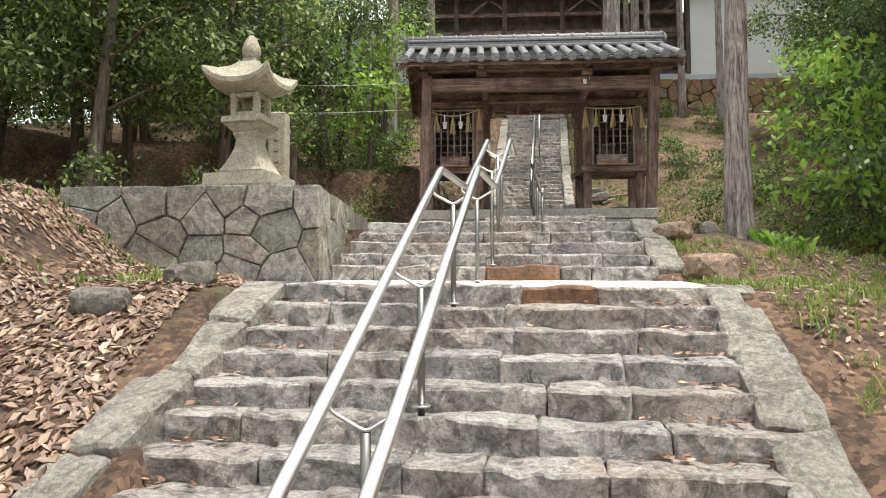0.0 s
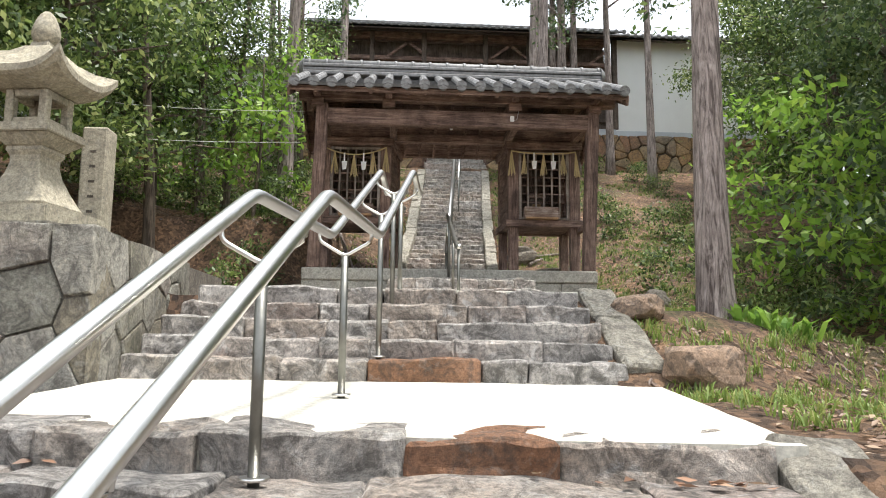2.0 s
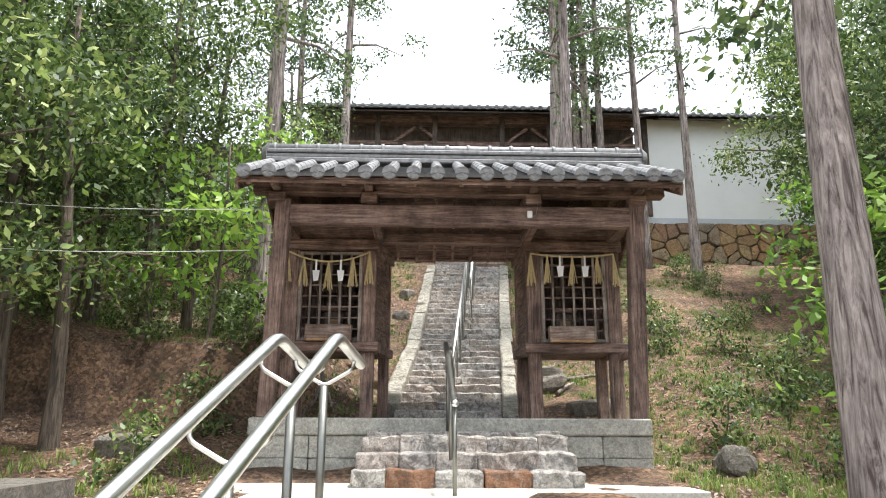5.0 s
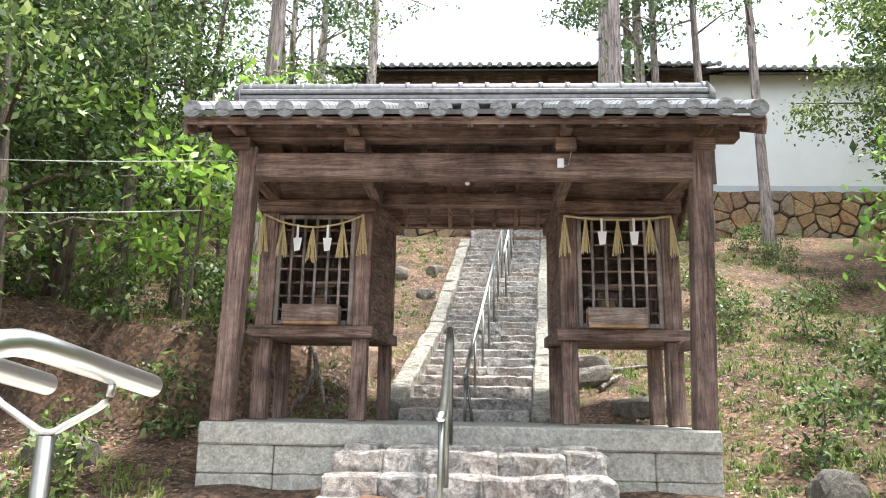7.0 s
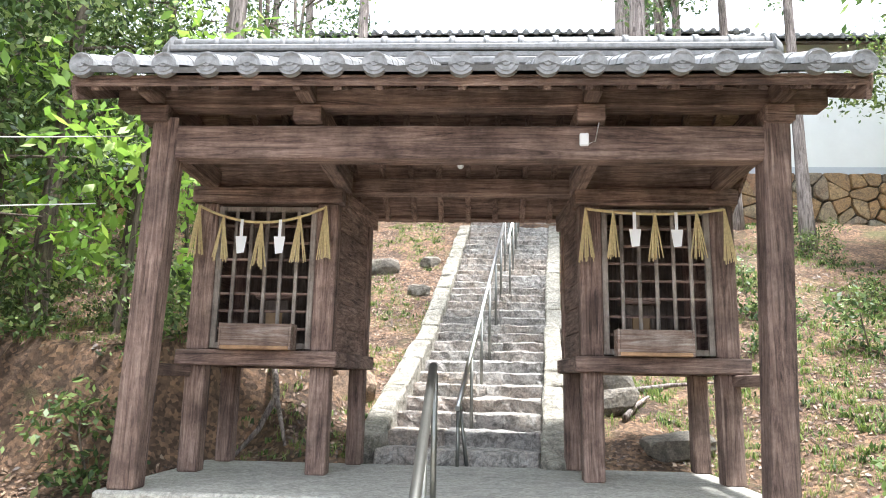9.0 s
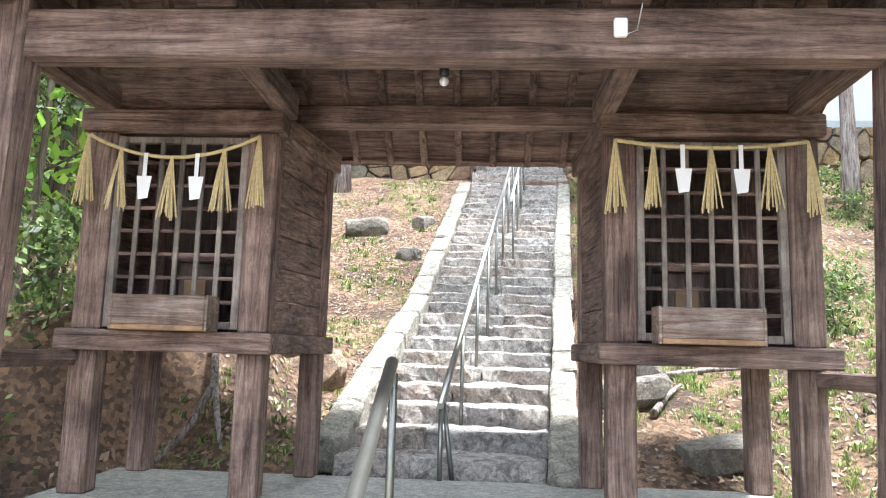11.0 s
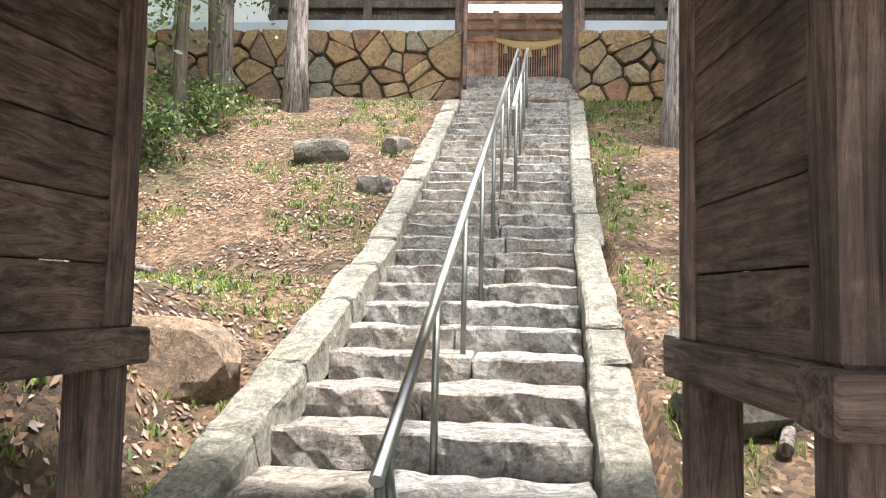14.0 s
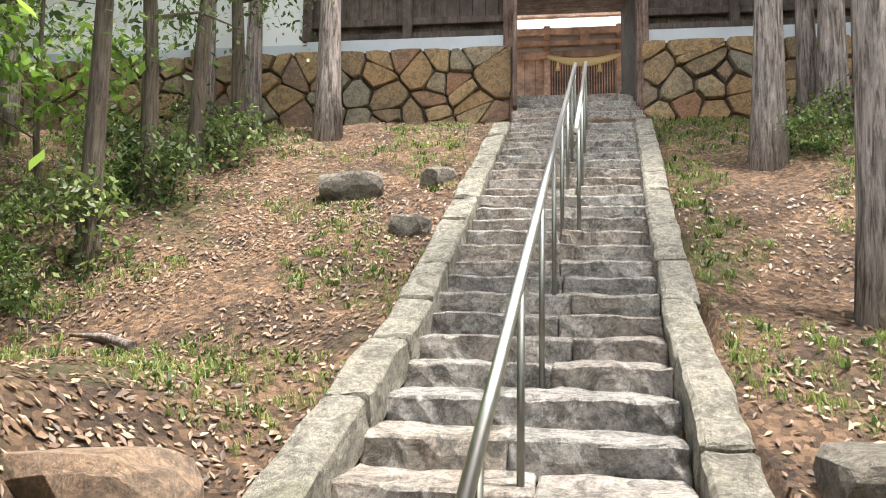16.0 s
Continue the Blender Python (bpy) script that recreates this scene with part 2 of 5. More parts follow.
def bark_material(name, dark, light):
    m, n, l, p = material(name)
    c = world_coord(n, l, (14, 14, 1.3))
    t = noise_tex(n, l, c, 1.6, 9, 0.7, 0.8)
    r = ramp(n, [(0.38, dark), (0.62, light)])
    l.new(t.outputs[0], r.inputs[0])
    c2 = world_coord(n, l)
    b = noise_tex(n, l, c2, 3.0, 6, 0.65)
    br = ramp(n, [(0.35, (0.7, 0.7, 0.68)), (0.68, (1.2, 1.22, 1.2))])
    l.new(b.outputs[0], br.inputs[0])
    l.new(mixc(n, l, 0.8, r.outputs[0], br.outputs[0], "MULTIPLY"), p.inputs["Base Color"])
    p.inputs["Roughness"].default_value = 0.9
    bump(n, l, p, t.outputs[0], 0.9, 0.05)
    return m


BARK_GREY = bark_material("grey_cedar_bark", (0.09, 0.068, 0.06), (0.5, 0.42, 0.39))
BARK_BROWN = bark_material("brown_bark", (0.06, 0.045, 0.035), (0.21, 0.165, 0.125))


# ---- mesh helpers ----
def link(name, me, mat, parent=None, label=""):
    me.materials.append(mat)
    ob = new(name, me)
    if parent is not None:
        ob.parent = parent
        top = parent
        m = Matrix.Identity(4)
        while top is not None:
            m = top.matrix_basis @ m if top.parent is None else m
            top = top.parent
        ob.matrix_parent_inverse = m.inverted() if parent.parent is None else Matrix.Identity(4)
    if label:
        ob["label"] = label
    return ob


def part(name, bm, mat, parent=None, label="", smooth=False):
    me = bpy.data.meshes.new(name)
    bm.normal_update()
    bm.to_mesh(me)
    bm.free()
    if smooth:
        me.shade_smooth()
    return link(name, me, mat, parent, label)


def mesh_part(name, verts, faces, mat, parent=None, label="", smooth=False):
    me = bpy.data.meshes.new(name)
    me.from_pydata([tuple(v) for v in verts], [], [tuple(f) for f in faces])
    me.validate()
    if smooth:
        me.shade_smooth()
    return link(name, me, mat, parent, label)


def thing(name, at, label, category, group="", kind=""):
    ob = new(name)
    ob.empty_display_size = 0.2
    ob.matrix_basis = pose(*at)
    return tagged(ob, label, category, group, kind)


def add_box(bm, lo, hi, bevel=0.0, m=None):
    c = [(a + b) / 2 for a, b in zip(lo, hi)]
    s = [b - a for a, b in zip(lo, hi)]
    mm = Matrix.Translation(c) @ Matrix.Diagonal((*s, 1))
    if m is not None:
        mm = m @ mm
    r = bmesh.ops.create_cube(bm, size=1, matrix=mm)
    if bevel:
        es = list({e for v in r["verts"] for e in v.link_edges})
        bmesh.ops.bevel(bm, geom=es, offset=bevel, segments=1, affect="EDGES")
    return bm


def box(lo, hi, bevel=0.008, m=None):
    return add_box(bmesh.new(), lo, hi, bevel, m)


def tube_data(points, radii, sides=10, caps=True):
    pts = [Vector(p) for p in points]
    radii = radii if isinstance(radii, (list, tuple)) else [radii] * len(pts)
    verts, faces = [], []
    for i, p in enumerate(pts):
        a, b = pts[max(i - 1, 0)], pts[min(i + 1, len(pts) - 1)]
        d = (b - a).normalized()
        u = d.cross(Vector((0, 0, 1)) if abs(d.z) < 0.9 else Vector((1, 0, 0))).normalized()
        v = d.cross(u)
        for k in range(sides):
            t = 2 * math.pi * k / sides
            verts.append(p + radii[i] * (math.cos(t) * u + math.sin(t) * v))
    for i in range(len(pts) - 1):
        for k in range(sides):
            a, b = i * sides + k, i * sides + (k + 1) % sides
            faces.append((a, a + sides, b + sides, b))
    if caps:
        faces.append(tuple(range(sides)))
        faces.append(tuple(reversed(range((len(pts) - 1) * sides, len(pts) * sides))))
    return verts, faces


def tube(name, points, radii, mat, parent=None, label="", sides=10):
    v, f = tube_data(points, radii, sides)
    ob = mesh_part(name, v, f, mat, parent, label)
    for q in ob.data.polygons:
        q.use_smooth = len(q.vertices) == 4
    return ob


def merge(lists):
    verts, faces = [], []
    for v, f in lists:
        k = len(verts)
        verts += list(v)
        faces += [tuple(i + k for i in q) for q in f]
    return verts, faces


def rough_block(lo, hi, rnd, jit=0.014, bevel=0.022, m=None, cell=0.085):
    """A hewn block: chamfered, cut into small faces and knocked about at two scales."""
    bm = bmesh.new()
    add_box(bm, lo, hi, bevel)
    for ax in range(3):
        n = max(1, int((hi[ax] - lo[ax]) / cell))
        normal = [0, 0, 0]
        normal[ax] = 1
        for i in range(1, n):
            at = [0, 0, 0]
            at[ax] = lo[ax] + (hi[ax] - lo[ax]) * i / n
            bmesh.ops.bisect_plane(bm, geom=bm.verts[:] + bm.edges[:] + bm.faces[:], plane_co=at, plane_no=normal)
    off = Vector((rnd.uniform(0, 90), rnd.uniform(0, 90), rnd.uniform(0, 90)))
    for v in bm.verts:
        d = noise.noise_vector(v.co * 3.2 + off) * jit * 1.7 + noise.noise_vector(v.co * 11 + off) * jit
        v.co += Vector((d.x * 0.5, d.y * 1.2, d.z * 0.8))
    if m is not None:
        bm.transform(m)
    return bm


# ---- ground ----
def lerp_table(y, table):
    if y <= table[0][0]:
        return table[0][1]
    for (a, za), (b, zb) in zip(table, table[1:]):
        if y <= b:
            return za + (zb - za) * (y - a) / (b - a)
    return table[-1][1]


def smooth(a, b, v):
    t = min(1.0, max(0.0, (v - a) / (b - a)))
    return t * t * (3 - 2 * t)


PROFILE = [(-3, 1.0), (0.2, 1.1), (3.0, 2.5), (5.6, 2.64), (7.0, 3.34), (11.8, 3.42), (14.4, 4.1), (16.0, 4.66), (17.8, 5.3), (19.5, 6.07), (20.84, 6.85), (24.3, 8.75), (26, 9.35), (30, 9.5), (60, 10)]


def stair_x(y):
    """The middle line of the upper flight."""
    return 2.08 + 0.087 * (y - 14.5)


def ground(x, y):
    z = lerp_table(y, PROFILE)
    low = 1 - smooth(8.5, 11.5, y)
    left = max(0.0, -1.5 - x)
    bank = z + low * (0.1 * left + 0.75 * smooth(-2.6, -4.2, x))
    if x < -1.5 and y < 11:
        bank = min(bank, max(z, 3.62 + 0.02 * (y - 4)))
    z = bank
    edge = 13.95 + 0.45 * noise.noise((x * 0.8, 4, 0)) + 0.22 * noise.noise((x * 2.6, y, 7)) + 0.8 * smooth(-1.3, -0.2, x)
    cut = smooth(0.95, -0.5, x) * smooth(edge, edge + 0.5 + 0.6 * smooth(-1.3, -0.2, x), y) * (1 - smooth(15.0, 18.5, y))
    z += 1.2 * cut
    z += smooth(-3, -7, x) * smooth(9, 13, y) * (1 - smooth(20, 26, y)) * 0.7
    right = max(0.0, x - 3.4)
    z -= low * 0.2 * min(right, 6)
    z += smooth(4.8, 6.5, x) * smooth(10, 15, y) * (1 - smooth(20, 26, y)) * 0.35
    rise = 1 - smooth(16, 24, y)
    z += rise * (smooth(9, 22, x) * 3.2 + smooth(-8, -20, x) * 2.6)
    inside = -1.05 < x < 2.6 and 0.3 < y < 12
    if not inside:
        z += 0.1 * noise.noise((x * 0.9, y * 0.9, 0)) + 0.05 * noise.noise((x * 2.7, y * 2.7, 3))
    # kept below the masonry
    if -0.95 + (3.0 - y) * 0.1 * (y < 3) - 0.3 < x < 2.5 - (3.0 - y) * 0.1 * (y < 3) + 0.15 and 0.0 < y < 7.0:
        z -= 0.42
    if -0.45 < x < 4.35 and 12.5 < y < 14.3:
        z = min(z, 3.7)
    if 14.2 < y < 24.6 and abs(x - stair_x(y) + 0.05) < 1.15:
        z -= 0.45
    if y > 25.8 and 1.6 < x < 4.5:
        z = 9.0
    return z


def axis_values(lo, hi, step, far):
    v = list(np.arange(lo, hi + 1e-6, step))
    d = 1.0
    a, b = [], []
    while d < far:
        a.append(lo - d)
        b.append(hi + d)
        d *= 1.7
    return a[::-1] + v + b


xs, ys = axis_values(-13, 17, 0.14, 900), axis_values(-5, 27, 0.12, 900)
gv = [(x, y, ground(x, y)) for y in ys for x in xs]
gf = [(j * len(xs) + i, j * len(xs) + i + 1, (j + 1) * len(xs) + i + 1, (j + 1) * len(xs) + i) for j in range(len(ys) - 1) for i in range(len(xs) - 1)]
tagged(mesh_part("ground", gv, gf, SOIL, smooth=True), "brown leaf-strewn hillside soil with patches of grass", "ground", kind="structure")


# ---- stone stairs ----
rnd = random.Random(4)


def flight(name, label, steps, stones, material_of, depth=0.42, tone=None):
    """steps: (centre x, front y, top z, width, yaw, rise, tilt) for each step; every step is a row of blocks."""
    root = thing(name, (steps[0][0], steps[0][1], steps[0][2] - steps[0][5]), label, "stairs", kind="structure")
    for k, (cx, fy, tz, w, yaw, rise, tilt) in enumerate(steps):
        m = pose(cx, fy, tz, 0, tilt, yaw)
        cuts = sorted([0.0, 1.0] + [(i + rnd.uniform(-0.28, 0.28)) / stones for i in range(1, stones)])
        for i, (a, b) in enumerate(zip(cuts, cuts[1:])):
            lo = (-w / 2 + a * w + 0.002, rnd.uniform(-0.012, 0.012), -rise - 0.05)
            hi = (-w / 2 + b * w - 0.002, depth, rnd.uniform(-0.01, 0.008))
            part("stone", rough_block(lo, hi, rnd, 0.022, 0.016, m), material_of(k, i), root)
    return root


def curb(name, label, start, end, width, pieces, height=0.3, yaw=0.0):
    """A sloping row of long edging stones."""
    a, b = Vector(start), Vector(end)
    root = thing(name, tuple(a), label, "curb", kind="structure")
    d = b - a
    across = Vector((d.y, -d.x, 0)).normalized()
    cuts = sorted([0, 1] + [(i + rnd.uniform(-0.2, 0.2)) / pieces for i in range(1, pieces)])
    length = d.length
    along = d.normalized()
    up = across.cross(along)
    for p, q in zip(cuts, cuts[1:]):
        o = a + d * p
        m = Matrix((( across.x, along.x, up.x, o.x), (across.y, along.y, up.y, o.y), (across.z, along.z, up.z, o.z), (0, 0, 0, 1)))
        s = rnd.uniform(-0.015, 0.015)
        part("stone", rough_block((-width / 2 + s, 0.006, -height), (width / 2 + s, (q - p) * length - 0.006, rnd.uniform(-0.015, 0.015)), rnd, 0.022, 0.025, m), CURB_STONE, root)
    return root


LOW_N = 10
low = []
for k in range(LOW_N):
    low.append((0.78 - 0.045 * k, 3.2 - 0.315 * k, 2.59 - 0.152 * k, 3.35 + 0.03 * k, -5.5, 0.152, 0.7))
RUSTY = {(0, 3)}
flight("lower_stairs", "wide worn grey granite steps with fallen leaves", low, 5, lambda k, i: RUST_STONE if (k, i) in RUSTY else STEP_STONE)
curb("left_lower_curb", "pale granite edging stones beside the lower steps", (-1.6, 0.2, 1.15), (-1.0, 3.4, 2.66), 0.36, 5)
curb("right_lower_curb", "pale granite edging stones beside the lower steps", (2.18, 0.0, 1.09), (2.66, 3.2, 2.6), 0.36, 4)
LANDING = thing("landing", (0.9, 4.3, 2.3), "sunlit pale concrete landing slab between stair flights", "landing", kind="structure")
lv, lf = [], []
for j in range(13):
    for i in range(15):
        u, w = i / 14, j / 12
        lv.append((-1.05 + 3.62 * u + 0.35 * u * w + 0.1 * w, 3.42 - 0.35 * u + (5.9 - 3.42 + 0.35 * u) * w, 2.595 - 0.03 * u + 0.07 * w + 0.008 * noise.noise((u * 9, w * 7, 0))))
lf = [(j * 15 + i, j * 15 + i + 1, (j + 1) * 15 + i + 1, (j + 1) * 15 + i) for j in range(12) for i in range(14)]
slab = mesh_part("slab", lv, lf, CONCRETE, LANDING)
sol = slab.modifiers.new("thick", "SOLIDIFY")
sol.thickness = 0.2
MID_N = 5
mid = []
for k in range(MID_N):
    mid.append((0.9 + 0.02 * k, 5.74 + 0.235 * k, 2.81 + 0.148 * k, 3.72 - 0.1 * k, -1.5, 0.15, 0.6))
flight("middle_stairs", "short flight of rough grey granite steps", mid, 6, lambda k, i: RUST_STONE if (k, i) == (0, 3) else STEP_STONE)
curb("right_middle_curb", "pale granite edging stone beside the middle steps", (2.92, 5.7, 2.77), (2.91, 7.02, 3.47), 0.34, 2)
TERRACE = thing("terrace_paving", (1.8, 9.0, 3.2), "pale concrete path between steps and gate platform", "paving", kind="structure")
part("slab", box((-0.1, 7.0, 3.2), (2.8, 10.7, 3.415), 0.01), CONCRETE, TERRACE)
part("slab", box((-0.6, 10.71, 3.2), (4.5, 12.0, 3.425), 0.01), CONCRETE, TERRACE)

# ---- gate platform ----
PLATFORM = thing("gate_platform", (1.95, 13.3, 3.4), "raised concrete and stone block platform under the gate", "platform", kind="structure")
part("slab", box((-0.55, 12.28, 3.95), (4.45, 14.45, 4.16), 0.02), GREY_CONCRETE, PLATFORM)
for sx0, sx1 in ((-0.55, 0.95), (3.2, 4.45)):
    w = (sx1 - sx0) / 2
    for r in range(2):
        for c in range(2):
            lo = (sx0 + c * w + 0.004, 12.31, 3.41 + r * 0.27 + 0.003)
            hi = (sx0 + (c + 1) * w - 0.004, 12.7, 3.41 + (r + 1) * 0.27 - 0.003)
            part("stone", rough_block(lo, hi, rnd, 0.006, 0.012), GREY_CONCRETE, PLATFORM)
part("core", box((-0.5, 12.5, 3.3), (4.4, 14.4, 3.94), 0.0), MORTAR, PLATFORM)
pst = [(2.08, 11.1 + 0.3 * k, 3.6 + 0.175 * k, 2.5 - 0.06 * k, 0, 0.18, 0) for k in range(4)]
flight("platform_steps", "worn stone steps up to the gate platform", pst[:3] + [(2.08, 12.0, 4.0, 2.3, 0, 0.18, 0)], 5, lambda k, i: RUST_STONE if (k, i) in {(0, 1), (0, 3)} else STEP_STONE, 0.45)

# ---- upper flight ----
UP_N = 28
up = []
RISE_LINE = [(14.55, 4.3), (16.0, 4.74), (17.8, 5.38), (19.5, 6.15), (20.84, 6.93), (24.25, 8.8)]
for k in range(UP_N):
    z = 4.3 + (8.8 - 4.3) * k / (UP_N - 1)
    y = lerp_table(z, [(b, a) for a, b in RISE_LINE])
    up.append((stair_x(y) - 0.09 * (1 - k / (UP_N - 1)), y, z, 1.7 + 0.22 * k / (UP_N - 1), -3.0, 0.17, 0.4))
flight("upper_stairs", "long steep flight of weathered granite steps", up, 2, lambda k, i: STEP_STONE, 0.46)
curb("left_upper_curb", "pale lichen-spotted granite edging beside upper steps", (stair_x(14.7) - 1.06, 14.7, 4.38), (stair_x(18.8) - 1.06, 18.8, 5.92), 0.28, 5)
curb("left_upper_curb_top", "pale lichen-spotted granite edging beside upper steps", (stair_x(18.8) - 1.06, 18.8, 5.92), (stair_x(24.3) - 1.1, 24.35, 8.86), 0.28, 7)
curb("right_upper_curb", "pale lichen-spotted granite edging beside upper steps", (stair_x(14.3) + 0.88, 14.3, 4.22), (stair_x(18.8) + 0.95, 18.8, 5.92), 0.25, 5)
curb("right_upper_curb_top", "pale lichen-spotted granite edging beside upper steps", (stair_x(18.8) + 0.95, 18.8, 5.92), (stair_x(24.2) + 1.07, 24.2, 8.85), 0.26, 7)
entry = [(3.08, 24.8 + 0.34 * k, 8.98 + 0.185 * k, 2.25, 0, 0.19, 0) for k in range(7)]
flight("entrance_stairs", "dark stone steps rising through the entrance", entry, 2, lambda k, i: STEP_STONE, 0.5)


# ---- rubble walls ----
def clip_cell(poly, p, q):
    """Keeps the side of poly that is nearer to p than to q."""
    mx, my, dx, dy = (p[0] + q[0]) / 2, (p[1] + q[1]) / 2, q[0] - p[0], q[1] - p[1]
    out = []
    for i, a in enumerate(poly):
        b = poly[(i + 1) % len(poly)]
        sa, sb = (a[0] - mx) * dx + (a[1] - my) * dy, (b[0] - mx) * dx + (b[1] - my) * dy
        if sa <= 0:
            out.append(a)
        if sa * sb < 0:
            t = sa / (sa - sb)
            out.append((a[0] + t * (b[0] - a[0]), a[1] + t * (b[1] - a[1])))
    return out


def rubble(width, height, cols, rows, rng):
    """Irregular stones that fill a rectangle, as polygons."""
    pts = []
    for r in range(rows):
        for c in range(cols):
            pts.append(((c + 0.3 + (0.45 if r % 2 else 0) + rng.uniform(-0.62, 0.62)) * width / cols, (r + 0.5 + rng.uniform(-0.42, 0.42)) * height / rows))
    cells = []
    for i, p in enumerate(pts):
        poly = [(0, 0), (width, 0), (width, height), (0, height)]
        for j, q in enumerate(pts):
            if i != j and abs(q[0] - p[0]) < 4 * width / cols:
                poly = clip_cell(poly, p, q)
                if len(poly) < 3:
                    break
        if len(poly) >= 3:
            cells.append(poly)
    return cells


def rubble_wall(root, cells, m, mat, thick=0.3, gap=0.018, bulge=0.05, soft=0.12, lip=0.75):
    """Each cell becomes a stone: rounded towards its face. m maps (u, 0, v) and -y is outwards."""
    for poly in cells:
        cx, cy = sum(p[0] for p in poly) / len(poly), sum(p[1] for p in poly) / len(poly)
        r = max(math.hypot(p[0] - cx, p[1] - cy) for p in poly)
        if r < 0.06:
            continue
        fine = []
        for i, a in enumerate(poly):
            b = poly[(i + 1) % len(poly)]
            n = max(1, int(math.hypot(b[0] - a[0], b[1] - a[1]) / 0.2))
            for t in range(n):
                fine.append((a[0] + (b[0] - a[0]) * t / n, a[1] + (b[1] - a[1]) * t / n))
        sm = []
        for i, p in enumerate(fine):
            a, b = fine[i - 1], fine[(i + 1) % len(fine)]
            sm.append((p[0] * (1 - 2 * soft) + (a[0] + b[0]) * soft, p[1] * (1 - 2 * soft) + (a[1] + b[1]) * soft))
        k, out = len(sm), bulge * rnd.uniform(0.5, 1.3)
        verts, faces = [], []
        for shrink, y in ((gap, thick), (gap, 0.01), (gap + 0.016 * lip, -out * 0.65), (gap + 0.055 * lip, -out)):
            f = max(0.15, 1 - shrink / r)
            for p in sm:
                verts.append(m @ Vector((cx + (p[0] - cx) * f, y + rnd.uniform(-0.008, 0.008), cy + (p[1] - cy) * f)))
        for ring in range(3):
            for i in range(k):
                a, b = ring * k + i, ring * k + (i + 1) % k
                faces.append((a, b, b + k, a + k))
        verts.append(m @ Vector((cx + rnd.uniform(-0.03, 0.03), -out * rnd.uniform(1.0, 1.3), cy)))
        faces += [(3 * k + i, 3 * k + (i + 1) % k, 4 * k) for i in range(k)]
        mesh_part("stone", verts, faces, mat, root)


# stone plinth that carries the lantern
PLINTH = thing("lantern_plinth", (-2.3, 6.4, 2.6), "grey-green fitted stone retaining wall below the lantern", "retaining wall", kind="structure")
add = bmesh.new()
add_box(add, (-3.9, 5.374, 2.2), (-1.034, 9.0, 3.66))
part("core", add, ROCK, PLINTH)
rubble_wall(PLINTH, rubble(2.95, 1.25, 6, 4, rnd), pose(-3.95, 5.36, 2.47), PLINTH_STONE, 0.2, 0.0, 0.022, 0.035, 0.4)
rubble_wall(PLINTH, rubble(2.2, 1.2, 5, 4, rnd), pose(-1.02, 5.38, 2.5, 0, 0, 90), PLINTH_STONE, 0.2, 0.0, 0.022, 0.035, 0.4)

# retaining wall under the building
for nm, x0, x1, cols in (("wall_west", -14.0, 1.95, 28), ("wall_east", 4.25, 18.0, 25)):
    W = thing(nm, ((x0 + x1) / 2, 26.3, 9.0), "ochre and brown rounded field stone retaining wall", "retaining wall", kind="structure")
    part("core", box((x0, 26.06, 8.2), (x1, 29.0, 10.75), 0.0), MORTAR, W)
    rubble_wall(W, rubble(x1 - x0, 1.85, cols, 5, rnd), pose(x0, 26.02, 8.93), WALL_STONE, 0.2, 0.003, 0.09, 0.12)

# ---- long building on the wall ----
HALL = thing("gate_hall", (3.0, 27.5, 10.8), "long timber and white plaster hall with tiled roof", "building")
part("plinth_band", box((-2.0, 26.1, 10.75), (1.93, 26.4, 11.03), 0.01), BLUE_BAND, HALL)
part("plinth_band", box((4.27, 26.1, 10.75), (9.27, 26.4, 11.03), 0.01), BLUE_BAND, HALL)
for x0, x1 in ((-14, -2.0), (9.27, 18.0)):
    part("plinth_band", box((x0, 26.1, 10.75), (x1, 26.4, 10.98), 0.01), BLUE_BAND, HALL)
    part("plaster_wall", box((x0, 26.14, 10.98), (x1, 26.4, 14.62 if x0 > 0 else 13.2), 0.01), PLASTER, HALL)
for x0, x1 in ((-2.0, 1.93), (4.27, 9.27)):
    n = max(2, int((x1 - x0) / 0.24))
    for i in range(n):
        w = (x1 - x0) / n
        part("board", box((x0 + i * w + 0.004, 26.24 + rnd.uniform(0, 0.01), 11.05), (x0 + (i + 1) * w - 0.004, 26.3, 12.6), 0.004), DARK_BOARD, HALL)
    for zz, hh in ((11.03, 0.12), (11.3, 0.14), (12.55, 0.16)):
        part("rail_beam", box((x0, 26.12, zz), (x1, 26.24, zz + hh), 0.01), DARK_BOARD, HALL)
    k = int(round((x1 - x0) / 1.9))
    for i in range(k + 1):
        x = x0 + (x1 - x0) * i / k
        part("post", box((x - 0.09, 26.08, 11.03), (x + 0.09, 26.3, 14.6), 0.01), DARK_BOARD, HALL)
for zz, hh in ((12.72, 0.2), (13.5, 0.16), (14.35, 0.26)):
    part("long_beam", box((-2.05, 26.1, zz), (9.05, 26.32, zz + hh), 0.012), WX, HALL)
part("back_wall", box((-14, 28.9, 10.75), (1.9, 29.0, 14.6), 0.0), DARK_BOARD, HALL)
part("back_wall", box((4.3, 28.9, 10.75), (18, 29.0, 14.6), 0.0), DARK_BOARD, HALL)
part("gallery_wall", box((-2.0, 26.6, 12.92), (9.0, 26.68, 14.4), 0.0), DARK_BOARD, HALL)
part("gallery_floor", box((-2.0, 26.3, 12.62), (9.0, 28.9, 12.74), 0.0), WX, HALL)
for i in range(6):
    x = -1.6 + i * 1.95
    part("brace", box((-0.05, -0.05, 0), (0.05, 0.05, 1.15), 0.008, pose(x, 26.2, 13.5, 0, 52 if i % 2 else -52, 0)), WX, HALL)
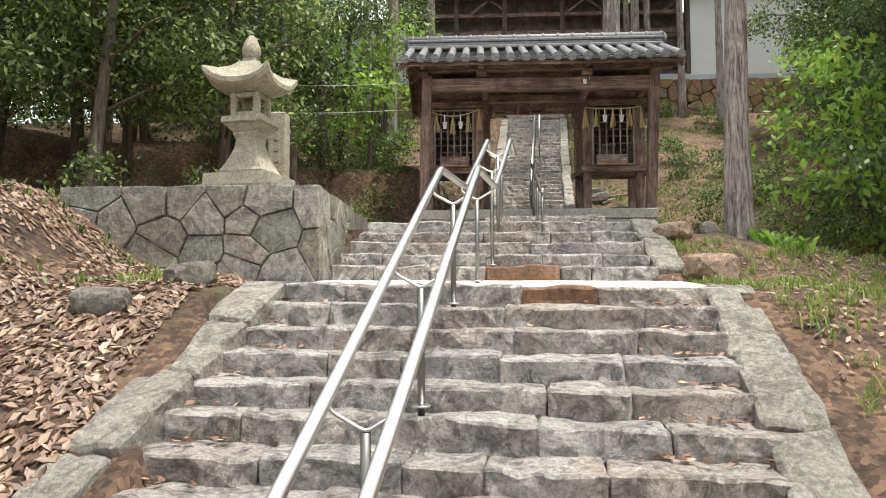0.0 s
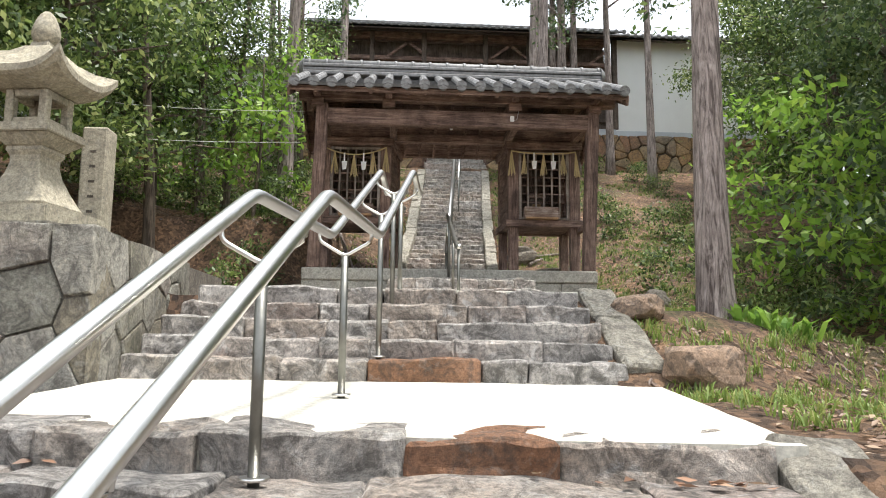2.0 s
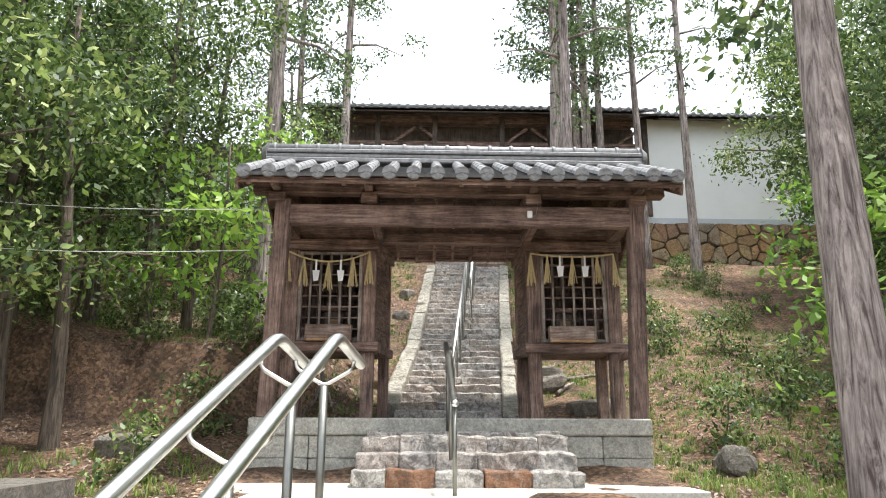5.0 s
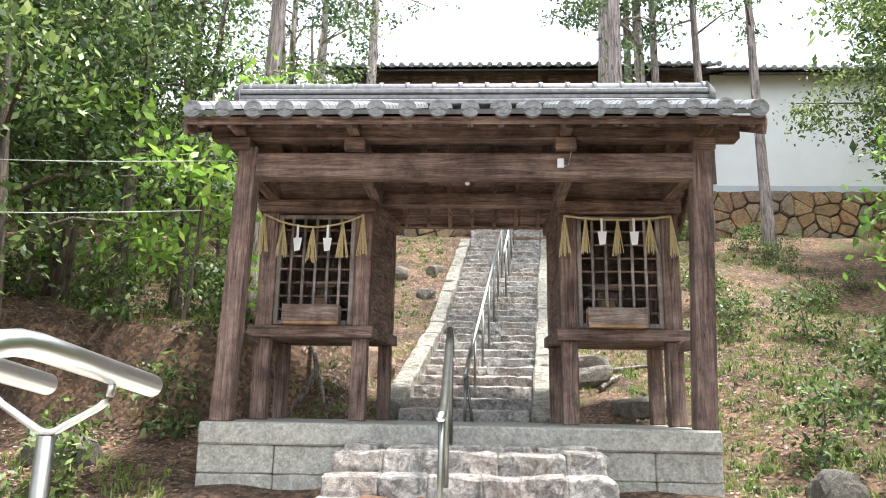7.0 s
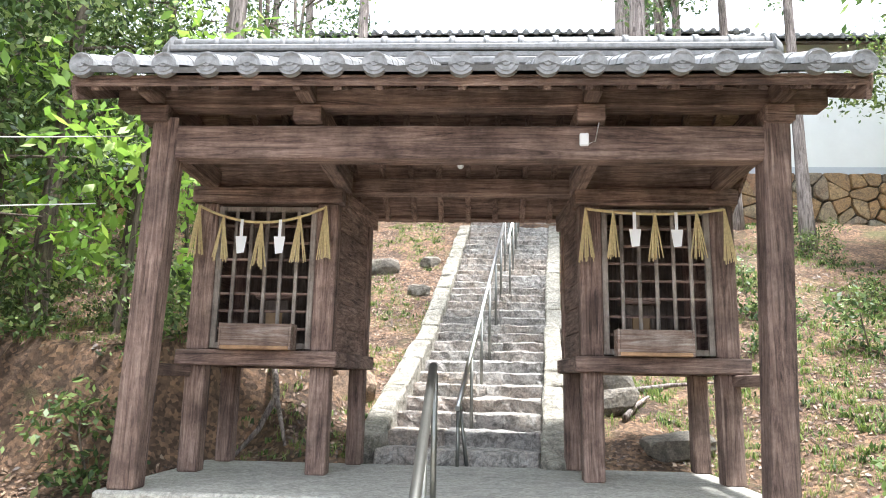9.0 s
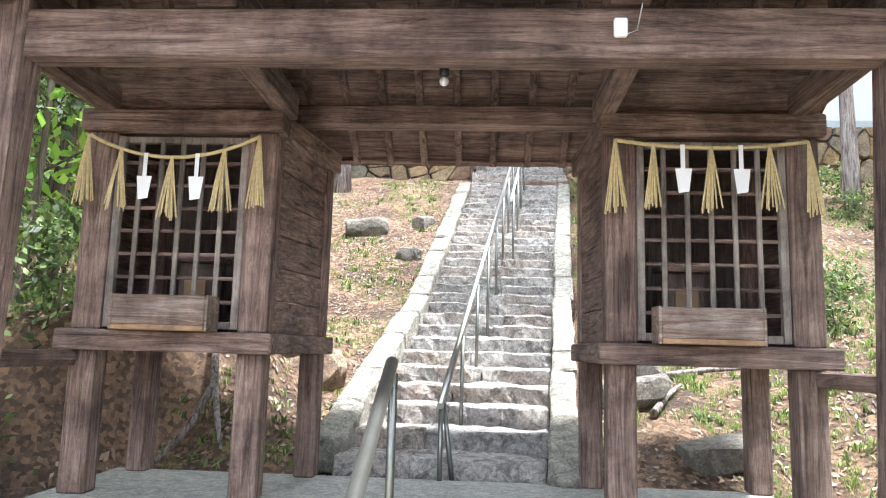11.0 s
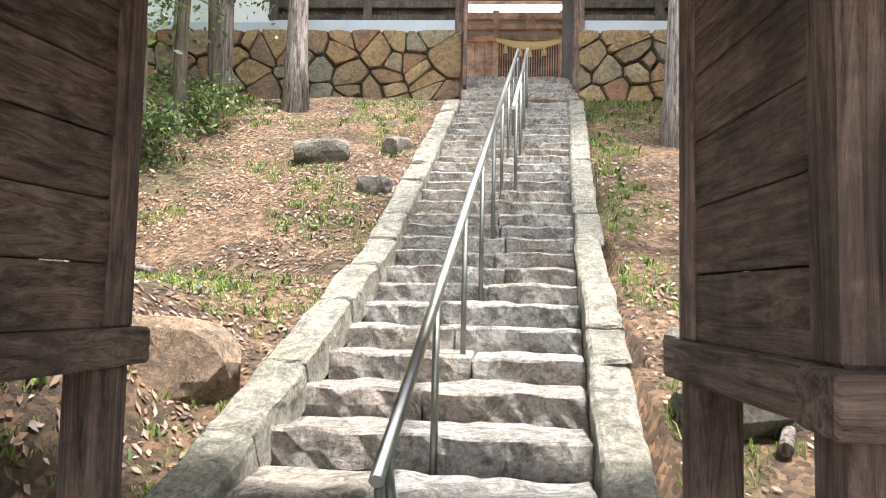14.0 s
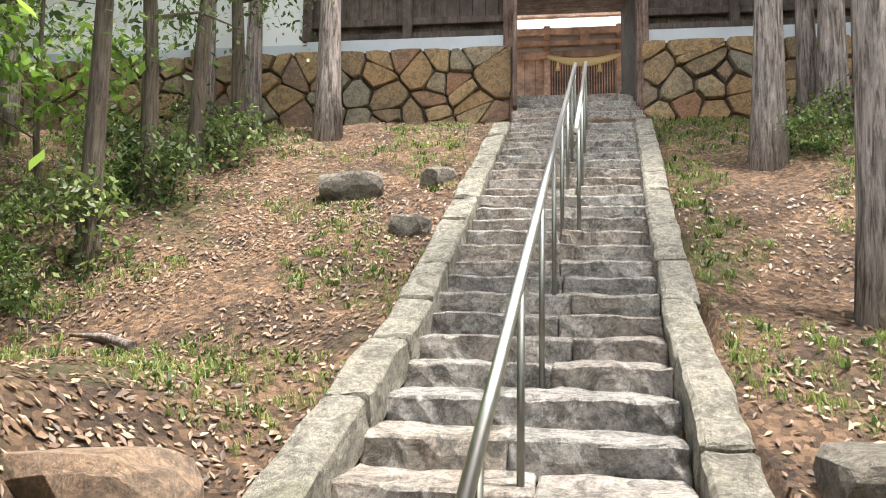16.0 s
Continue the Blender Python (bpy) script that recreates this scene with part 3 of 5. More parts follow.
for x in (1.9, 4.3):
    s = -1 if x < 3 else 1
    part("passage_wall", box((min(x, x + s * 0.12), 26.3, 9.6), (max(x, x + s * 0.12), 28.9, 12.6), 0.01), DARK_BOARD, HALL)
    part("door_post", box((x - 0.11, 26.0, 9.35), (x + 0.11, 26.24, 12.7), 0.014), WZ, HALL)
part("open_door_leaf", box((1.98, 25.55, 9.5), (2.05, 26.0, 11.9), 0.01), WZ, HALL, "weathered plank door standing open")


def tiled_slope(root, x0, x1, ye, ze, yr, zr, pitch, radius, name="tile"):
    """Rows of round cover tiles over pan tiles, from eave to ridge; every row has its end disc."""
    n = int(round((x1 - x0) / pitch))
    slope = Vector((0, yr - ye, zr - ze))
    L = slope.length
    d = slope / L
    nrm = Vector((0, -d.z, d.y)) if d.y > 0 else Vector((0, d.z, -d.y))
    sides = 7
    verts, faces = [], []
    pieces = max(3, int(L / 0.3))
    for s in range(pieces):
        a, b = s * L / pieces, (s + 1) * L / pieces + 0.01
        ra, rb = radius * 1.0, radius * 0.93
        base = len(verts)
        for t, r in ((a, ra), (b, rb)):
            for k in range(sides):
                ang = math.pi * k / (sides - 1)
                o = d * t + nrm * (math.sin(ang) * r + 0.02)
                verts.append(Vector((math.cos(ang) * r, o.y, o.z)))
        for k in range(sides - 1):
            faces.append((base + k, base + k + 1, base + sides + k + 1, base + sides + k))
        faces.append(tuple(base + k for k in reversed(range(sides))))
    me = bpy.data.meshes.new(name)
    me.from_pydata([tuple(v) for v in verts], [], faces)
    me.materials.append(TILE)
    disc_b = bmesh.new()
    face_dir = Vector((0, -1 if d.y > 0 else 1, 0))
    rot = face_dir.to_track_quat("Z", "Y").to_matrix().to_4x4()
    for rr, dep in ((radius * 1.12, 0.05), (radius * 0.82, 0.062), (radius * 0.35, 0.075)):
        bmesh.ops.create_cone(disc_b, cap_ends=True, segments=20, radius1=rr, radius2=rr * 0.97, depth=dep, matrix=Matrix.Translation((0, 0, 0.02)) @ rot)
    dm = bpy.data.meshes.new("tile_disc")
    disc_b.to_mesh(dm)
    disc_b.free()
    dm.materials.append(TILE)
    inv = root.matrix_basis.inverted()
    for i in range(n + 1):
        x = x0 + (x1 - x0) * i / n
        ob = new("cover_tile", me)
        ob.parent, ob.matrix_parent_inverse = root, inv
        ob.matrix_basis = pose(x + rnd.uniform(-0.008, 0.008), ye, ze, rnd.uniform(-0.4, 0.4), 0, rnd.uniform(-0.5, 0.5))
        o2 = new("tile_disc", dm)
        o2.parent, o2.matrix_parent_inverse = root, inv
        o2.matrix_basis = pose(x + rnd.uniform(-0.008, 0.008), ye, ze + rnd.uniform(-0.006, 0.01), 0, 0, rnd.uniform(-2, 2))
    w = (x1 - x0) / n
    pv, pf = [], []
    for s in range(pieces):
        a, b = s * L / pieces - 0.03, (s + 1) * L / pieces
        for lift, t in ((0.035, a), (0.0, b)):
            for k in range(5):
                u = k / 4
                o = d * t + nrm * (lift + 0.03 * (2 * u - 1) ** 2 - 0.03)
                pv.append((w * u, o.y, o.z))
        base = len(pv) - 10
        for k in range(4):
            pf.append((base + k, base + k + 1, base + 6 + k, base + 5 + k))
        for k in range(5):
            o = d * a + nrm * (-0.035)
            pv.append((w * k / 4, o.y, o.z))
        for k in range(4):
            pf.append((base + k, base + k + 1, base + 11 + k, base + 10 + k))
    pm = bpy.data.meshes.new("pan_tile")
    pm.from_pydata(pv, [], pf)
    pm.materials.append(TILE_SHADED)
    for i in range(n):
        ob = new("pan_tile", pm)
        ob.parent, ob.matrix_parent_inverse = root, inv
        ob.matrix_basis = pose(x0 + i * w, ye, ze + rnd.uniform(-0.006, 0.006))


tiled_slope(HALL, -2.6, 9.4, 25.3, 14.55, 28.2, 15.75, 0.3, 0.075)
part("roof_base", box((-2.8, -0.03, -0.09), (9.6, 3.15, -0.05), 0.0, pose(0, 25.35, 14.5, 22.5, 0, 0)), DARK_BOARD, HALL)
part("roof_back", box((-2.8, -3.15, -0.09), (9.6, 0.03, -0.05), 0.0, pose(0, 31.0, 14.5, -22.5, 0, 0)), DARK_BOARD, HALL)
part("ridge", box((-2.7, 28.0, 15.7), (9.5, 28.35, 15.95), 0.03), TILE, HALL)
tiled_slope(HALL, 9.6, 18.0, 25.5, 14.5, 28.2, 15.55, 0.3, 0.075)
part("roof_base", box((9.6, 0, -0.09), (18, 2.95, -0.05), 0.0, pose(0, 25.55, 14.45, 21.5, 0, 0)), DARK_BOARD, HALL)
part("ridge", box((9.6, 28.0, 15.5), (18, 28.35, 15.75), 0.03), TILE, HALL)
tiled_slope(HALL, -14.0, -2.9, 25.6, 13.1, 28.2, 14.1, 0.3, 0.075)
part("roof_base", box((-14, 0, -0.09), (-2.9, 2.8, -0.05), 0.0, pose(0, 25.65, 13.05, 21, 0, 0)), DARK_BOARD, HALL)

# unseen pale slab, added to bounce light up onto the shrine front
COURT = thing("courtyard", (3, 32, 11.2), "pale slab added to bounce light onto the shrine", "paving", kind="structure")
part("slab", box((1.0, 27.2, 9.8), (5.2, 36, 10.15), 0.01), CONCRETE, COURT)

# ---- inner shrine, seen through the entrance ----
SHRINE = thing("inner_shrine", (3.2, 33, 11.3), "reddish timber shrine front with pale roof and thick straw rope", "shrine")
part("stone_base", box((-0.5, 31.0, 8.0), (7.0, 37, 11.35), 0.02), CONCRETE, SHRINE)
part("floor", box((-0.2, 31.6, 11.35), (6.7, 36.5, 11.5), 0.01), SHRINE_WOOD, SHRINE)
for x in (0.4, 2.55, 4.75, 6.4):
    part("pillar", box((x - 0.1, 31.8, 11.5), (x + 0.1, 32.0, 14.0), 0.02), SHRINE_WOOD, SHRINE)
for z, h in ((12.95, 0.2), (13.35, 0.14), (13.7, 0.2)):
    part("beam", box((0.2, 31.74, z), (6.6, 31.98, z + h), 0.015), SHRINE_WOOD, SHRINE)
part("panel", box((0.45, 31.95, 13.12), (6.4, 32.0, 13.72), 0.0), PLASTER, SHRINE)
for i in range(6):
    part("plank", box((0.5 + i * 0.34, 31.95, 11.5), (0.83 + i * 0.34, 32.0, 12.95), 0.004), SHRINE_WOOD, SHRINE)
for i in range(26):
    x = 2.7 + i * 0.08
    part("lattice_bar", box((x, 31.95, 11.5), (x + 0.025, 31.98, 12.95), 0.0), SHRINE_WOOD, SHRINE)
part("inner_screen", box((2.6, 33.2, 11.5), (4.8, 33.25, 12.1), 0.0), PAPER, SHRINE)
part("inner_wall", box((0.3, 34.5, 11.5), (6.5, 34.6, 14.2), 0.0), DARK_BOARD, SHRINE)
part("plaque", box((3.55, 31.62, 13.3), (3.85, 31.72, 13.75), 0.01), SHRINE_WOOD, SHRINE)
part("roof", box((-1.5, 0, 0), (8.5, 4.6, 0.16), 0.02, pose(0, 30.3, 13.75, 27, 0, 0)), SHRINE_TILE, SHRINE)
part("eave_board", box((-1.5, 30.25, 13.6), (8.5, 30.4, 13.76), 0.01), SHRINE_WOOD, SHRINE)
ROPE = thing("shrine_rope", (3.65, 31.55, 12.75), "thick twisted straw rope with hanging tassels", "sacred rope")
rp = [(2.55 + 2.2 * t, 31.62, 12.95 - 0.22 * (1 - (2 * t - 1) ** 2)) for t in [i / 14 for i in range(15)]]
tube("rope", rp, [0.05 + 0.08 * math.sin(math.pi * i / 14) for i in range(15)], STRAW, ROPE)
for t in (0.2, 0.38, 0.55, 0.72):
    p = rp[int(t * 14)]
    tube("tassel", [(p[0], p[1] - 0.02, p[2] - 0.05), (p[0], p[1] - 0.02, p[2] - 0.2), (p[0], p[1] - 0.02, p[2] - 0.36)], [0.02, 0.05, 0.085], STRAW, ROPE)

for o in (SHRINE, ROPE):
    o.matrix_basis = pose(0.25, 3.0, 0.85) @ o.matrix_basis

# ---- gate ----
GATE = thing("shrine_gate", (1.95, 13.2, 4.16), "weathered dark timber roofed shrine gate with guardian alcoves", "gate")


def beam(name, lo, hi, mat, parent=None, bevel=0.012):
    return part(name, box(lo, hi, bevel), mat, parent or GATE)


for x0, x1 in ((-0.4, -0.32), (4.3, 4.42)):
    m = bmesh.new()
    add_box(m, (-0.1, -0.1, 0), (0.1, 0.1, 2.84), 0.012)
    for v in m.verts:
        v.co.x += x0 + (x1 - x0) * v.co.z / 2.84 + 0.03
        v.co += Vector((0, 12.42, 4.16))
    part("front_post", m, WZ, GATE)
beam("lintel", (-0.2, 12.33, 6.66), (4.36, 12.5, 6.93), WX)
beam("eave_beam", (-0.7, 12.32, 7.08), (4.84, 12.5, 7.25), WX)
for x in (-0.37, 0.85, 3.05, 4.46):
    beam("bracket", (x - 0.11, 12.27, 6.95), (x + 0.11, 12.55, 7.09), WX)
    beam("bracket_arm", (x - 0.06, 12.1, 7.1), (x + 0.06, 13.3, 7.24), WY)
# tie beams from the front posts back to the alcoves
for x in (-0.3, 0.93, 3.1, 4.36):
    part("tie_beam", box((-0.065, 0, -0.09), (0.065, 1.1, 0.09), 0.01, pose(x, 12.45, 6.82, -1, 0, 0)), WY, GATE)

# roof boards and rafters under the tiles
RY, RZ, EY, EZ = 13.4, 7.86, 11.85, 7.155
BY, BZ = 15.05, 6.86
for (y0, z0), nm in (((EY, EZ), "front"), ((BY, BZ), "back")):
    L = math.hypot(RY - y0, RZ - z0)
    ang = math.degrees(math.atan2(RZ - z0, abs(RY - y0)))
    s = 1 if y0 < RY else -1
    base = pose(0, y0, z0, ang * s, 0, 0)
    rows = 7
    for i in range(rows):
        a, b = i * L / rows, (i + 1) * L / rows + 0.02
        part("roof_board", box((-0.79, min(s * a, s * b), -0.06 + 0.004 * (i % 2)), (4.91, max(s * a, s * b), -0.035 + 0.004 * (i % 2)), 0.003, base), WX, GATE)
    for i in range(19):
        x = -0.66 + i * 5.46 / 18
        part("rafter", box((x - 0.03, min(s * 0.02, s * (L - 0.02)), -0.13), (x + 0.03, max(s * 0.02, s * (L - 0.02)), -0.062), 0.005, base), WY, GATE)
    part("fascia", box((-0.81, min(0, s * 0.06), -0.1), (4.93, max(0, s * 0.06), -0.02), 0.006, base), WX, GATE)
    tiled_slope(GATE, -0.7, 4.83, y0 - s * 0.04, z0 + 0.02, RY, RZ + 0.02, 0.315, 0.083)
for k, (w, h) in enumerate(((0.17, 0.07), (0.15, 0.06), (0.16, 0.06))):
    z = RZ + 0.02 + k * 0.075
    part("ridge_course", box((-0.78, RY - w, z), (4.88, RY + w, z + h), 0.012), TILE, GATE)
tube("ridge_cap", [(-0.8, RY, RZ + 0.27), (4.9, RY, RZ + 0.27)], 0.085, TILE, GATE)
for i in range(18):
    tube("ridge_joint", [(-0.7 + i * 0.325, RY, RZ + 0.275), (-0.65 + i * 0.325, RY, RZ + 0.275)], 0.097, TILE, GATE)
for x in (-0.81, 4.92):
    b = bmesh.new()
    bmesh.ops.create_cone(b, cap_ends=True, segments=18, radius1=0.2, radius2=0.12, depth=0.09, matrix=pose(x, RY, RZ + 0.17, 0, 90 if x > 0 else -90, 0))
    part("ridge_end_tile", b, TILE, GATE)
    for y0, z0 in ((EY, EZ), (BY, BZ)):
        L = math.hypot(RY - y0, RZ - z0)
        s = 1 if y0 < RY else -1
        ang = math.degrees(math.atan2(RZ - z0, abs(RY - y0)))
        part("bargeboard", box((x - 0.02, min(0, s * L), -0.2), (x + 0.02, max(0, s * L), -0.05), 0.006, pose(0, y0, z0, ang * s, 0, 0)), WY, GATE)
    beam("gable_post", (x * 0.92 + 0.12 - 0.06, RY - 0.06, 7.2), (x * 0.92 + 0.12 + 0.06, RY + 0.06, RZ - 0.1), WZ)
beam("ridge_beam", (-0.85, RY - 0.08, RZ - 0.28), (4.93, RY + 0.08, RZ - 0.1), WX)
beam("back_beam", (0.6, 14.2, 6.9), (3.4, 14.38, 7.06), WX)
beam("inner_beam", (0.9, 13.35, 7.06), (3.12, 13.5, 7.22), WX)


def alcove(x0, x1, shift):
    """Raised guardian alcove on legs, with a lattice front, plank sides and an inside coloured dark for shade."""
    yf, yb, zs, zt = 13.42, 14.46, 5.22, 6.58
    inner = 1 if x0 < 1 else -1

    def splay(x, y):
        """The passage side stands further out at the back."""
        return (0.18 if inner > 0 else 0.06) * inner * (y - yf) / (yb - yf) if (x - (x0 + x1) / 2) * inner > 0 else 0.0

    root = GATE
    for x in (x0 + 0.1, x1 - 0.1):
        beam("leg", (x - 0.09, yf, 4.16), (x + 0.09, yf + 0.17, 5.09), WZ)
        sx = x + splay(x, yb)
        beam("leg", (sx - 0.08, yb - 0.16, 4.16), (sx + 0.08, yb, 5.09), WZ)
        beam("corner_post", (x - 0.1, yf, zs), (x + 0.1, yf + 0.16, zt), WZ)
        beam("corner_post", (sx - 0.09, yb - 0.14, zs), (sx + 0.09, yb, zt), WZ)
    beam("sill", (x0 - 0.06, yf - 0.09, 5.085), (x1 + 0.06, yf + 0.1, zs), WX)
    beam("sill", (x0 - 0.05, yb - 0.12, 5.08), (x1 + 0.05, yb + 0.04, zs), WX)
    for x in (x0 - 0.03, x1 - 0.12):
        b = box((x, yf + 0.102, 5.087), (x + 0.15, yb + 0.05, zs + 0.002), 0.012)
        for v in b.verts:
            v.co.x += splay(x + 0.07, v.co.y)
        part("side_sill", b, WY, GATE)
    beam("alcove_floor", (x0 + 0.12, yf + 0.1, 5.1), (x1 - 0.12, yb - 0.14, 5.18), WX)
    beam("head_beam", (x0 - 0.04, yf - 0.05, zt), (x1 + 0.04, yf + 0.14, 6.73), WX)
    beam("head_beam", (x0 - 0.04, yb - 0.14, zt), (x1 + 0.04, yb + 0.03, 6.73), WX)
    for x in (x0 - 0.03, x1 - 0.12):
        b = box((x, yf + 0.142, zt - 0.02), (x + 0.15, yb + 0.04, 6.728), 0.012)
        for v in b.verts:
            v.co.x += splay(x + 0.07, v.co.y)
        part("side_head", b, WY, GATE)
    for i in range(3):
        beam("upper_board", (x0 + 0.02, yf + 0.02, 6.733 + i * 0.17), (x1 - 0.02, yf + 0.05, 6.9 + i * 0.17), WX, bevel=0.006)
    for x in (x0 + 0.02, x1 - 0.06):
        for i in range(6):
            z = zs + i * (zt - zs) / 6
            b = box((x, yf + 0.16, z + 0.003), (x + 0.035 + 0.006 * (i % 2), yb - 0.1, z + (zt - zs) / 6 - 0.003), 0.005)
            for v in b.verts:
                v.co.x += splay(x, v.co.y)
            part("side_plank", b, WY, GATE)
    # back and ceiling in darker wood: the alcove's shade is in their colour
    for i in range(6):
        w = (x1 - x0 - 0.36) / 6
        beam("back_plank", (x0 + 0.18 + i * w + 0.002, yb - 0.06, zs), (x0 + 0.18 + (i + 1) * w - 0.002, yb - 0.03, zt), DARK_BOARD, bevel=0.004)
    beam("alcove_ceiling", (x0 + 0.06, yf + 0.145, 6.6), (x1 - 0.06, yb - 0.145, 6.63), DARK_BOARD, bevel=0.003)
    # framed lattice
    a, b, z0, z1 = x0 + 0.205, x1 - 0.205, zs + 0.02, 6.55
    fr = part("lattice_frame", box((a, yf + 0.02, z0), (a + 0.05, yf + 0.07, z1), 0.004), GREY_LATTICE, GATE)
    beam("lattice_frame", (b - 0.05, yf + 0.02, z0), (b, yf + 0.07, z1), GREY_LATTICE, bevel=0.004)
    beam("lattice_frame", (a + 0.052, yf + 0.022, z0), (b - 0.052, yf + 0.07, z0 + 0.05), GREY_LATTICE, bevel=0.004)
    beam("lattice_frame", (a + 0.052, yf + 0.022, z1 - 0.045), (b - 0.052, yf + 0.07, z1), GREY_LATTICE, bevel=0.004)
    for i in range(1, 6):
        x = a + 0.025 + (b - a - 0.05) * i / 6
        beam("lattice_bar", (x - 0.016, yf + 0.022, z0 + 0.05), (x + 0.016, yf + 0.045, z1 - 0.045), GREY_LATTICE, bevel=0.004)
    for i in range(1, 8):
        z = z0 + 0.02 + (z1 - z0 - 0.04) * i / 8
        beam("lattice_rail", (a + 0.05, yf + 0.047, z - 0.012), (b - 0.05, yf + 0.062, z + 0.012), WX, bevel=0.003)
    # offering box on the sill
    bx = (x0 + x1) / 2 + shift
    bw = 0.3
    ob = thing("offering_box", (bx, yf - 0.1, zs), "small flaking wooden offering box on the alcove sill", "box", "offering boxes")
    part("front_board", box((bx - bw, yf - 0.2, zs + 0.035), (bx + bw, yf - 0.18, zs + 0.225), 0.004), BOX_WOOD, ob)
    part("back_board", box((bx - bw, yf - 0.03, zs + 0.035), (bx + bw, yf - 0.01, zs + 0.235), 0.004), BOX_WOOD, ob)
    for sx in (bx - bw - 0.022, bx + bw + 0.002):
        part("side_board", box((sx, yf - 0.2, zs), (sx + 0.02, yf - 0.01, zs + 0.23), 0.004), BOX_WOOD, ob)
    part("base_board", box((bx - bw, yf - 0.21, zs + 0.002), (bx + bw, yf - 0.012, zs + 0.033), 0.004), FRESH_WOOD, ob, "paler newer board")
    part("slatted_top", box((bx - bw, yf - 0.178, zs + 0.19), (bx + bw, yf - 0.032, zs + 0.205), 0.003), BOX_WOOD, ob)
    # small shrine cabinet inside, its colours darkened to hold the alcove's shade
    cab = thing("inner_altar", (bx, yf + 0.45, 5.18), "small reddish wooden altar inside the alcove", "altar", "inner altars")
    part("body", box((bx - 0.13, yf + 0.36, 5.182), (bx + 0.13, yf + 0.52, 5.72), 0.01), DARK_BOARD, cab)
    part("door", box((bx - 0.08, yf + 0.34, 5.25), (bx + 0.08, yf + 0.358, 5.6), 0.005), GILT, cab)
    part("cap", box((bx - 0.18, yf + 0.31, 5.722), (bx + 0.18, yf + 0.54, 5.77), 0.01), WX, cab)
    # straw rope with tassels and paper streamers
    rope = thing("straw_rope", (bx, yf - 0.05, 6.5), "thin straw rope with hanging straw tassels and white paper streamers", "sacred rope", "alcove ropes")
    sag = 0.15 if x0 < 1 else 0.045
    xa, xb, y = x0 + 0.05, x1 - 0.1, yf - 0.07
    pts = [(xa + (xb - xa) * t, y, 6.53 - sag * (1 - (2 * t - 1) ** 2)) for t in [i / 20 for i in range(21)]]
    tube("rope", pts, 0.013, STRAW, rope, sides=7)

    def drop(t):
        return pts[int(round(t * 20))]

    for t, ln, n in ((0.0, 0.5, 14), (0.2, 0.44, 13), (0.5, 0.44, 15), (0.78, 0.44, 13), (1.0, 0.5, 16)):
        p = drop(t)
        straws = []
        for i in range(n):
            fx, fy = rnd.uniform(-0.075, 0.075), rnd.uniform(-0.03, 0.02)
            straws.append(tube_data([(p[0], p[1] - 0.012, p[2]), (p[0] + fx * 0.45, p[1] - 0.02 + fy * 0.5, p[2] - ln * 0.4), (p[0] + fx, p[1] - 0.02 + fy, p[2] - ln * rnd.uniform(0.88, 1.0))], [0.009, 0.007, 0.005], 4))
        v, f = merge(straws)
        mesh_part("tassel", v, f, STRAW, rope)
    for t in (0.35, 0.65):
        p = drop(t)
        bm = bmesh.new()
        add_box(bm, (p[0] - 0.014, p[1] - 0.02, p[2] - 0.16), (p[0] + 0.014, p[1] - 0.017, p[2] + 0.01))
        q = [(-0.05, -0.15), (0.055, -0.15), (0.036, -0.3), (-0.03, -0.31)]
        vs = [bm.verts.new((p[0] + u, p[1] - 0.024 - 0.02 * u, p[2] + w)) for u, w in q] + [bm.verts.new((p[0] + u, p[1] - 0.021 - 0.02 * u, p[2] + w)) for u, w in q]
        bm.faces.new(vs[:4])
        bm.faces.new(vs[4:][::-1])
        for i in range(4):
            bm.faces.new((vs[i], vs[4 + i], vs[4 + (i + 1) % 4], vs[(i + 1) % 4]))
        part("paper_streamer", bm, PAPER, rope, "folded white paper streamer")


alcove(-0.43, 0.9, 0.02)
alcove(3.1, 4.47, -0.08)
for x0, x1, mm in ((-1.05, -0.42, pose(0, 0, 0)), (4.48, 5.1, pose(0, 0, 0))):
    beam("side_rail", (4.38 if x0 > 0 else -0.46, 12.52, 4.98), (4.48 if x0 > 0 else -0.36, 13.42, 5.08), WY)
SENSOR = thing("white_sensor_box", (3.0, 12.3, 6.8), "small white plastic box fixed on the gate lintel", "sensor box")
part("case", box((2.96, 12.295, 6.76), (3.03, 12.33, 6.86), 0.008), PAPER, SENSOR)
tube("wire", [(3.03, 12.32, 6.78), (3.08, 12.32, 6.8), (3.11, 12.32, 6.95)], 0.004, PAPER, SENSOR)
LAMP = thing("hanging_lamp", (2.02, 13.42, 7.0), "small black lamp with clear bulb under the gate beam", "lamp")
SOCKET = tube("socket", [(2.02, 13.42, 7.06), (2.02, 13.42, 6.98)], 0.035, BLACK, LAMP)
b = bmesh.new()
bmesh.ops.create_uvsphere(b, u_segments=14, v_segments=9, radius=0.032, matrix=pose(2.02, 13.42, 6.95))
part("bulb", b, PAPER, SOCKET, smooth=True)

# ---- handrails ----
RAIL_R = 0.03


def bend(points, r=0.09):
    out = [Vector(points[0])]
    for a, b, c in zip(points, points[1:], points[2:]):
        a, b, c = Vector(a), Vector(b), Vector(c)
        p, q = b + (a - b).normalized() * r, b + (c - b).normalized() * r
        for t in (0, 0.33, 0.66, 1):
            out.append((1 - t) ** 2 * p + 2 * t * (1 - t) * b + t * t * q)
    out.append(Vector(points[-1]))
    return out


